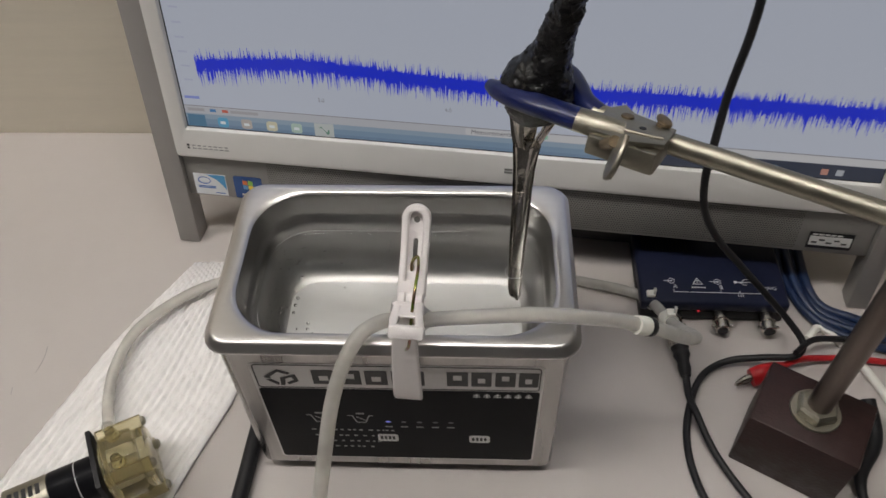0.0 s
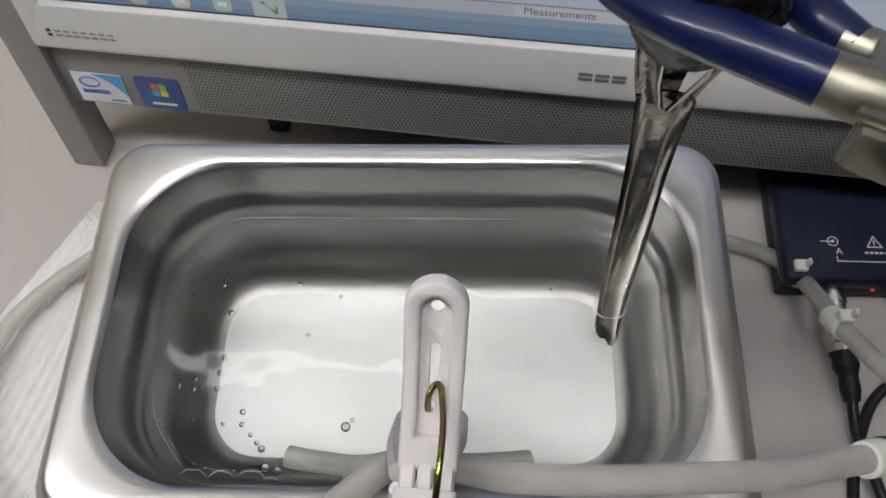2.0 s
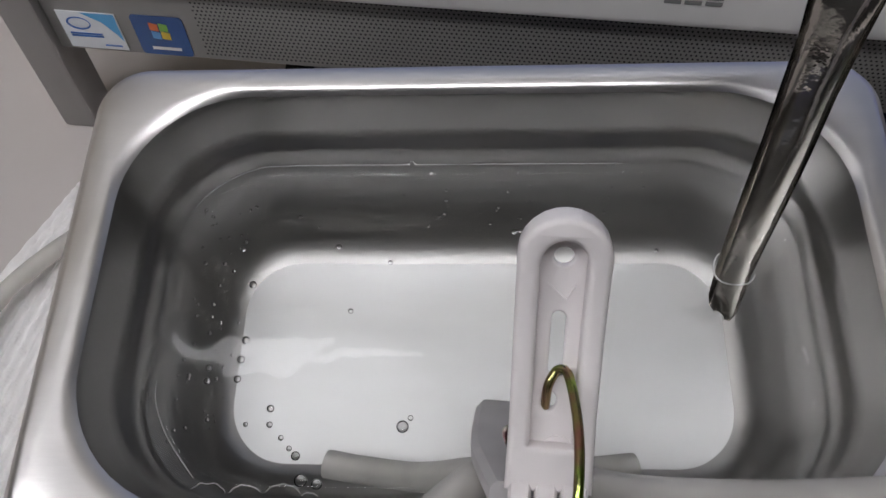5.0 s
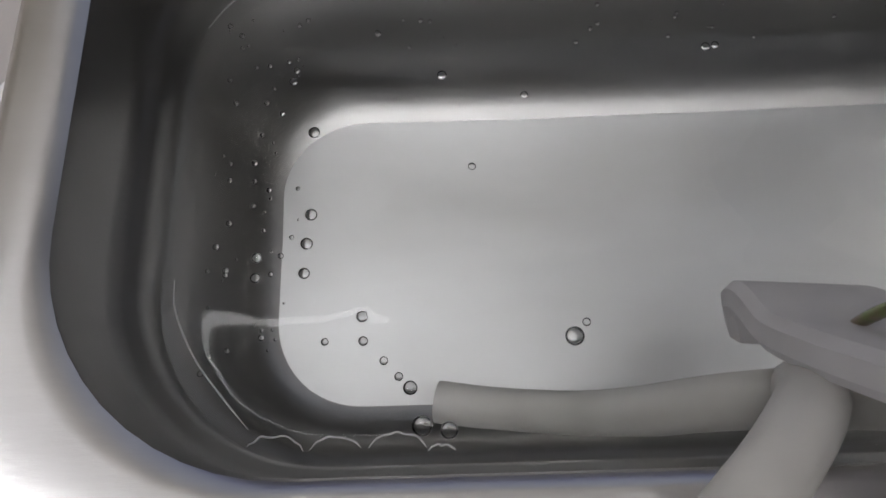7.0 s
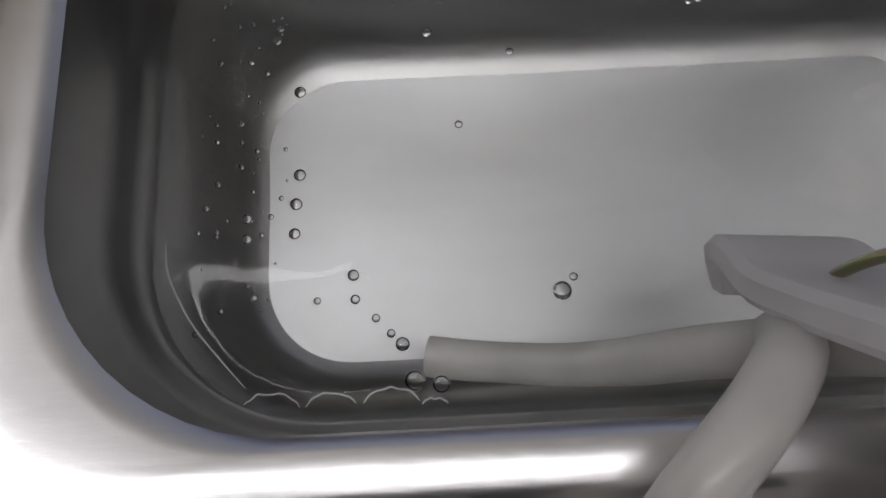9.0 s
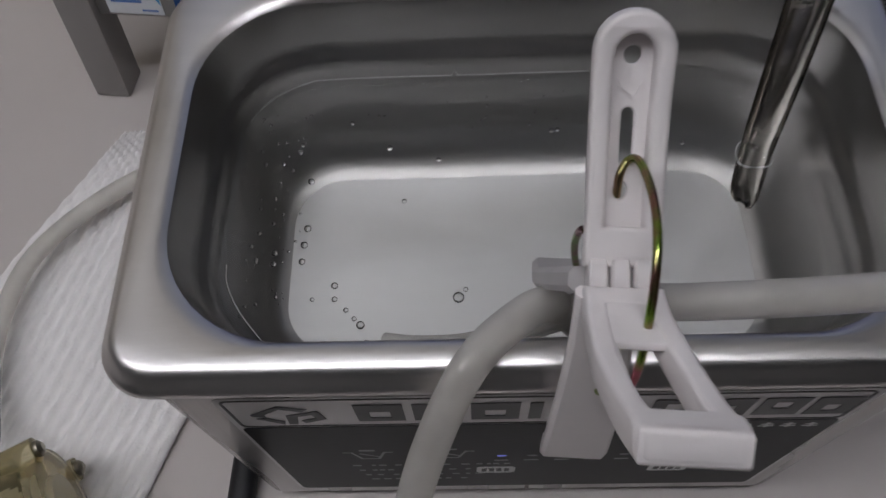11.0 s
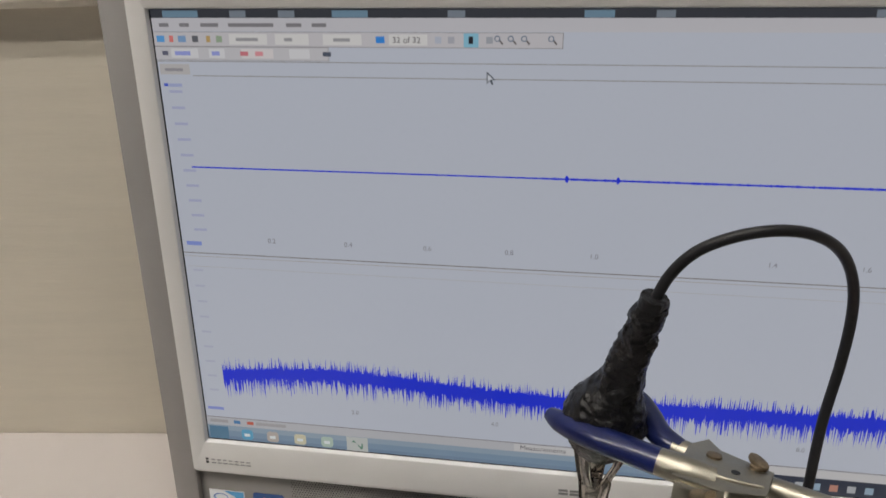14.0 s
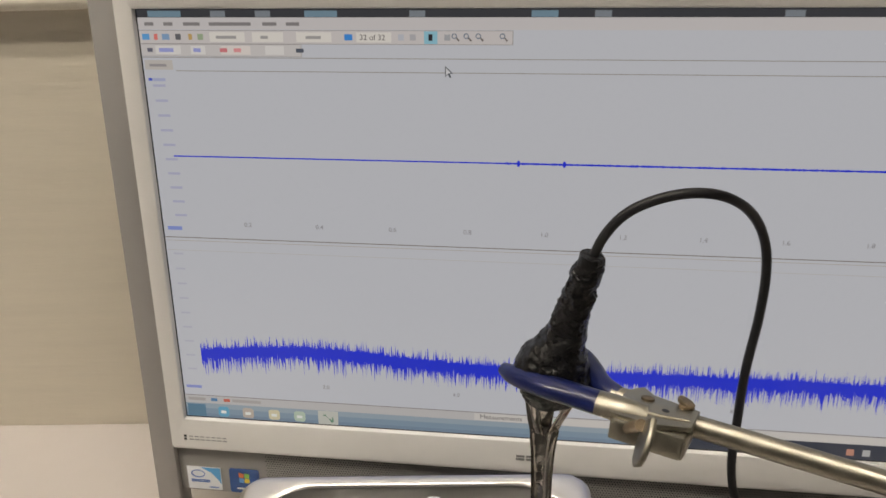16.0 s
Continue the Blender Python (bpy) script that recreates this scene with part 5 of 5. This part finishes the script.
def build_cables():
    b = thing("cable_bundle", "loop of dark blue cables lying behind the stand", "cable", pose(0, 0, 0))
    for k in range(4):
        d = 0.0052 * k
        part("cable_strand", sweep([(0.2700 + d, 0.2000, 0.0033), (0.2480 + d * 0.9, 0.1500, 0.0033), (0.2425 + d * 0.85, 0.1080, 0.0035 + 0.0035 * (k % 2)), (0.2440 + d * 0.7, 0.0800, 0.0035 + 0.0030 * (k % 2)), (0.2540 + d * 0.45, 0.0560 + d * 0.7, 0.0035), (0.2750, 0.0410 + d, 0.0035 + 0.0025 * (k % 2)), (0.3050, 0.0330 + d, 0.0035), (0.3500, 0.0350 + d * 1.2, 0.0035), (0.4000, 0.0500 + d, 0.0035)], 0.0030, 10, 7), CABLE_BLUE, b)
    r = thing("test_lead", "red crocodile clip on a red test lead", "test lead", pose(0, 0, 0))
    clip = part("insulating_boot", sweep([(0.2240, 0.0180, 0.0085), (0.2170, 0.0150, 0.0090), (0.2090, 0.0120, 0.0085), (0.2030, 0.0100, 0.0075)], [0.0026, 0.0050, 0.0062, 0.0056], 12, 6, flat=0.75), RED, r, "red plastic boot")
    for dz in (-0.0024, 0.0024):
        part("clip_jaw", sweep([(0.2040, 0.0104, 0.0080 + dz * 0.7), (0.1985, 0.0085, 0.0072 + dz), (0.1935, 0.0062, 0.0066 + dz * 0.3)], [0.0020, 0.0017, 0.0010], 8, 4), BNC, r)
    part("lead", sweep([(0.2230, 0.0178, 0.0085), (0.2340, 0.0230, 0.0080), (0.2500, 0.0265, 0.0050), (0.2750, 0.0270, 0.0030), (0.3100, 0.0210, 0.0030), (0.3600, 0.0000, 0.0030)], 0.0020, 10, 7), RED, r)
    k = thing("test_lead", "black test lead curled beside the stand base", "test lead", pose(0, 0, 0))
    part("lead", sweep([(0.2280, 0.0200, 0.0200), (0.2420, 0.0320, 0.0160), (0.2620, 0.0380, 0.0090), (0.2900, 0.0380, 0.0045), (0.3300, 0.0300, 0.0030)], 0.0019, 10, 7), RUBBER, k)
    part("lead", sweep([(0.2560, -0.0150, 0.0280), (0.2560, -0.0350, 0.0200), (0.2480, -0.0520, 0.0080), (0.2500, -0.0700, 0.0032), (0.2620, -0.0850, 0.0032), (0.2900, -0.1000, 0.0032)], [0.0040, 0.0048, 0.0026, 0.0024, 0.0024], 10, 7), RUBBER, k)
    c = thing("power_cord", "thick black power cord from under the cleaner", "cable", pose(0, 0, 0))
    part("cord", sweep([(-0.0600, 0.0640, 0.0046), (-0.0850, 0.0200, 0.0046), (-0.0885, -0.0300, 0.0046), (-0.0900, -0.0600, 0.0046), (-0.0930, -0.1000, 0.0046), (-0.1000, -0.1600, 0.0046)], 0.0045, 12, 7), RUBBER, c)
    w = thing("white_cable", "white cable lying in a curve behind the stand", "cable", pose(0, 0, 0))
    part("cord", sweep([(0.2460, 0.0420, 0.0028), (0.2580, 0.0500, 0.0028), (0.2750, 0.0200, 0.0028), (0.2900, -0.0200, 0.0028), (0.3200, -0.0500, 0.0028)], 0.0026, 10, 7), TIE, w)


def build_towel():
    t = thing("wipe", "white ribbed non-woven wipe with rows of slits, under the pump", "cloth", pose(0, 0, 0))
    lft = spline([(-0.1575, 0.0970, 0), (-0.1680, 0.0800, 0), (-0.1910, 0.0380, 0), (-0.2110, -0.0120, 0), (-0.2300, -0.0620, 0), (-0.2500, -0.1250, 0)], 30)
    rgt = spline([(-0.1180, 0.1000, 0), (-0.1100, 0.0700, 0), (-0.1040, 0.0350, 0), (-0.1070, -0.0050, 0), (-0.1200, -0.0430, 0), (-0.1420, -0.1100, 0)], 30)
    n, w = len(lft), 120
    bm = bmesh.new()
    rng = random.Random(5)
    jag = [rng.uniform(0, 2.4) for _ in range(w + 1)]
    vs = {}
    for i in range(n):
        for j in range(w + 1):
            u = (j // 6 + (0, 0.22, 0.42, 0.44, 0.57, 0.78)[j % 6]) / (w // 6)
            p = lft[i].lerp(rgt[i], u)
            if i == 0:
                p = lft[0].lerp(rgt[0], u) + (lft[0] - lft[3]) * (jag[j // 4] * 0.5)
            z = 0.0026 + 0.0008 * math.sin(u * (w // 6) * 2 * math.pi - 1.6) + 0.0006 * noise.noise(p * 60) + 0.0020 * max(0, noise.noise(p * 17)) + 0.0003 * math.sin(i * 1.1 + (j // 6 % 2) * 3.1)
            vs[i, j] = bm.verts.new((p.x, p.y, z))
    for i in range(n - 1):
        for j in range(w):
            # slits in staggered rows along the ribs
            if j % 6 == 3 and (i + (j // 6 % 2) * 5) % 7 in (0, 1) and 3 < i and rng.random() < 0.8:
                continue
            bm.faces.new((vs[i, j], vs[i + 1, j], vs[i + 1, j + 1], vs[i, j + 1]))
    ob = part("cloth_sheet", bm, FABRIC, t, angle=80)
    so = ob.modifiers.new("thickness", "SOLIDIFY")
    so.thickness = 0.0012


def build_pump():
    q = thing("peristaltic_pump", "small peristaltic pump with amber head and black motor", "pump", Matrix.Translation((-0.1490, -0.0600, 0.0240)) @ pose(0, 0, 0, 0, 0, 28))
    # x is the motor's axis; the head is at the +x end
    X = pose(0, 0, 0, 0, 90, 0)
    part("pump_head", turned([(0.0165, -0.0110), (0.0185, -0.0095), (0.0185, 0.0060), (0.0170, 0.0075)], 32, X), AMBER, q, "amber clear pump head")
    part("head_cover", turned([(0.0150, 0.0080), (0.0172, 0.0085), (0.0172, 0.0130), (0.0140, 0.0140)], 32, X), AMBER, q)
    part("rotor", turned([(0.0085, -0.0080), (0.0085, 0.0120), (0.0040, 0.0130)], 20, X), TIE, q)
    for k in range(3):
        th = 2 * math.pi * k / 3
        part("roller", turned([(0.0036, -0.0075), (0.0036, 0.0078)], 14, Matrix.Translation((0, 0.0100 * math.cos(th), 0.0100 * math.sin(th))) @ X), NICKEL, q)
    for k in range(4):
        th = math.pi / 4 + math.pi * k / 2
        c = Matrix.Translation((0.0, 0.0190 * math.cos(th), 0.0190 * math.sin(th)))
        lug = part("screw_lug", turned([(0.0040, -0.0100), (0.0040, 0.0138)], 14, c @ X), AMBER, q)
        part("screw", turned([(0.0026, 0.0138), (0.0026, 0.0150), (0.0014, 0.0160)], 12, c @ X), NICKEL, lug, "small bright screw")
    part("mounting_plate", box(-0.0150, -0.0112, -0.0185, 0.0185, -0.0185, 0.0185, 0.0030), BLACK, q)
    part("motor", turned([(0.0112, -0.0390), (0.0120, -0.0380), (0.0120, -0.0152)], 32, X), BLACK_GLOSS, q, "black motor can")
    part("motor_band", turned([(0.0121, -0.0250), (0.0121, -0.0246)], 32, X), PRINT, q, "thin white line")
    part("motor_shell", turned([(0.0105, -0.0620), (0.0118, -0.0610), (0.0118, -0.0391)], 32, X), NICKEL, q, "bright metal motor shell")
    for k in range(5):
        part("label_bar", box(-0.0580 + k * 0.0034, -0.0558 + k * 0.0034, -0.0030, 0.0030, 0.0116, 0.0119), INK, q, smooth=False)
    for y in (-0.0085, 0.0085):
        part("hose_port", turned([(0.0034, 0.0), (0.0040, 0.0010), (0.0034, 0.0020), (0.0026, 0.0075)], 14, pose(-0.001, y, 0.0165)), AMBER, q)


build_peg()
build_hoses()
build_probe()
build_stand()
build_scope()
build_cables()
build_towel()
build_pump()
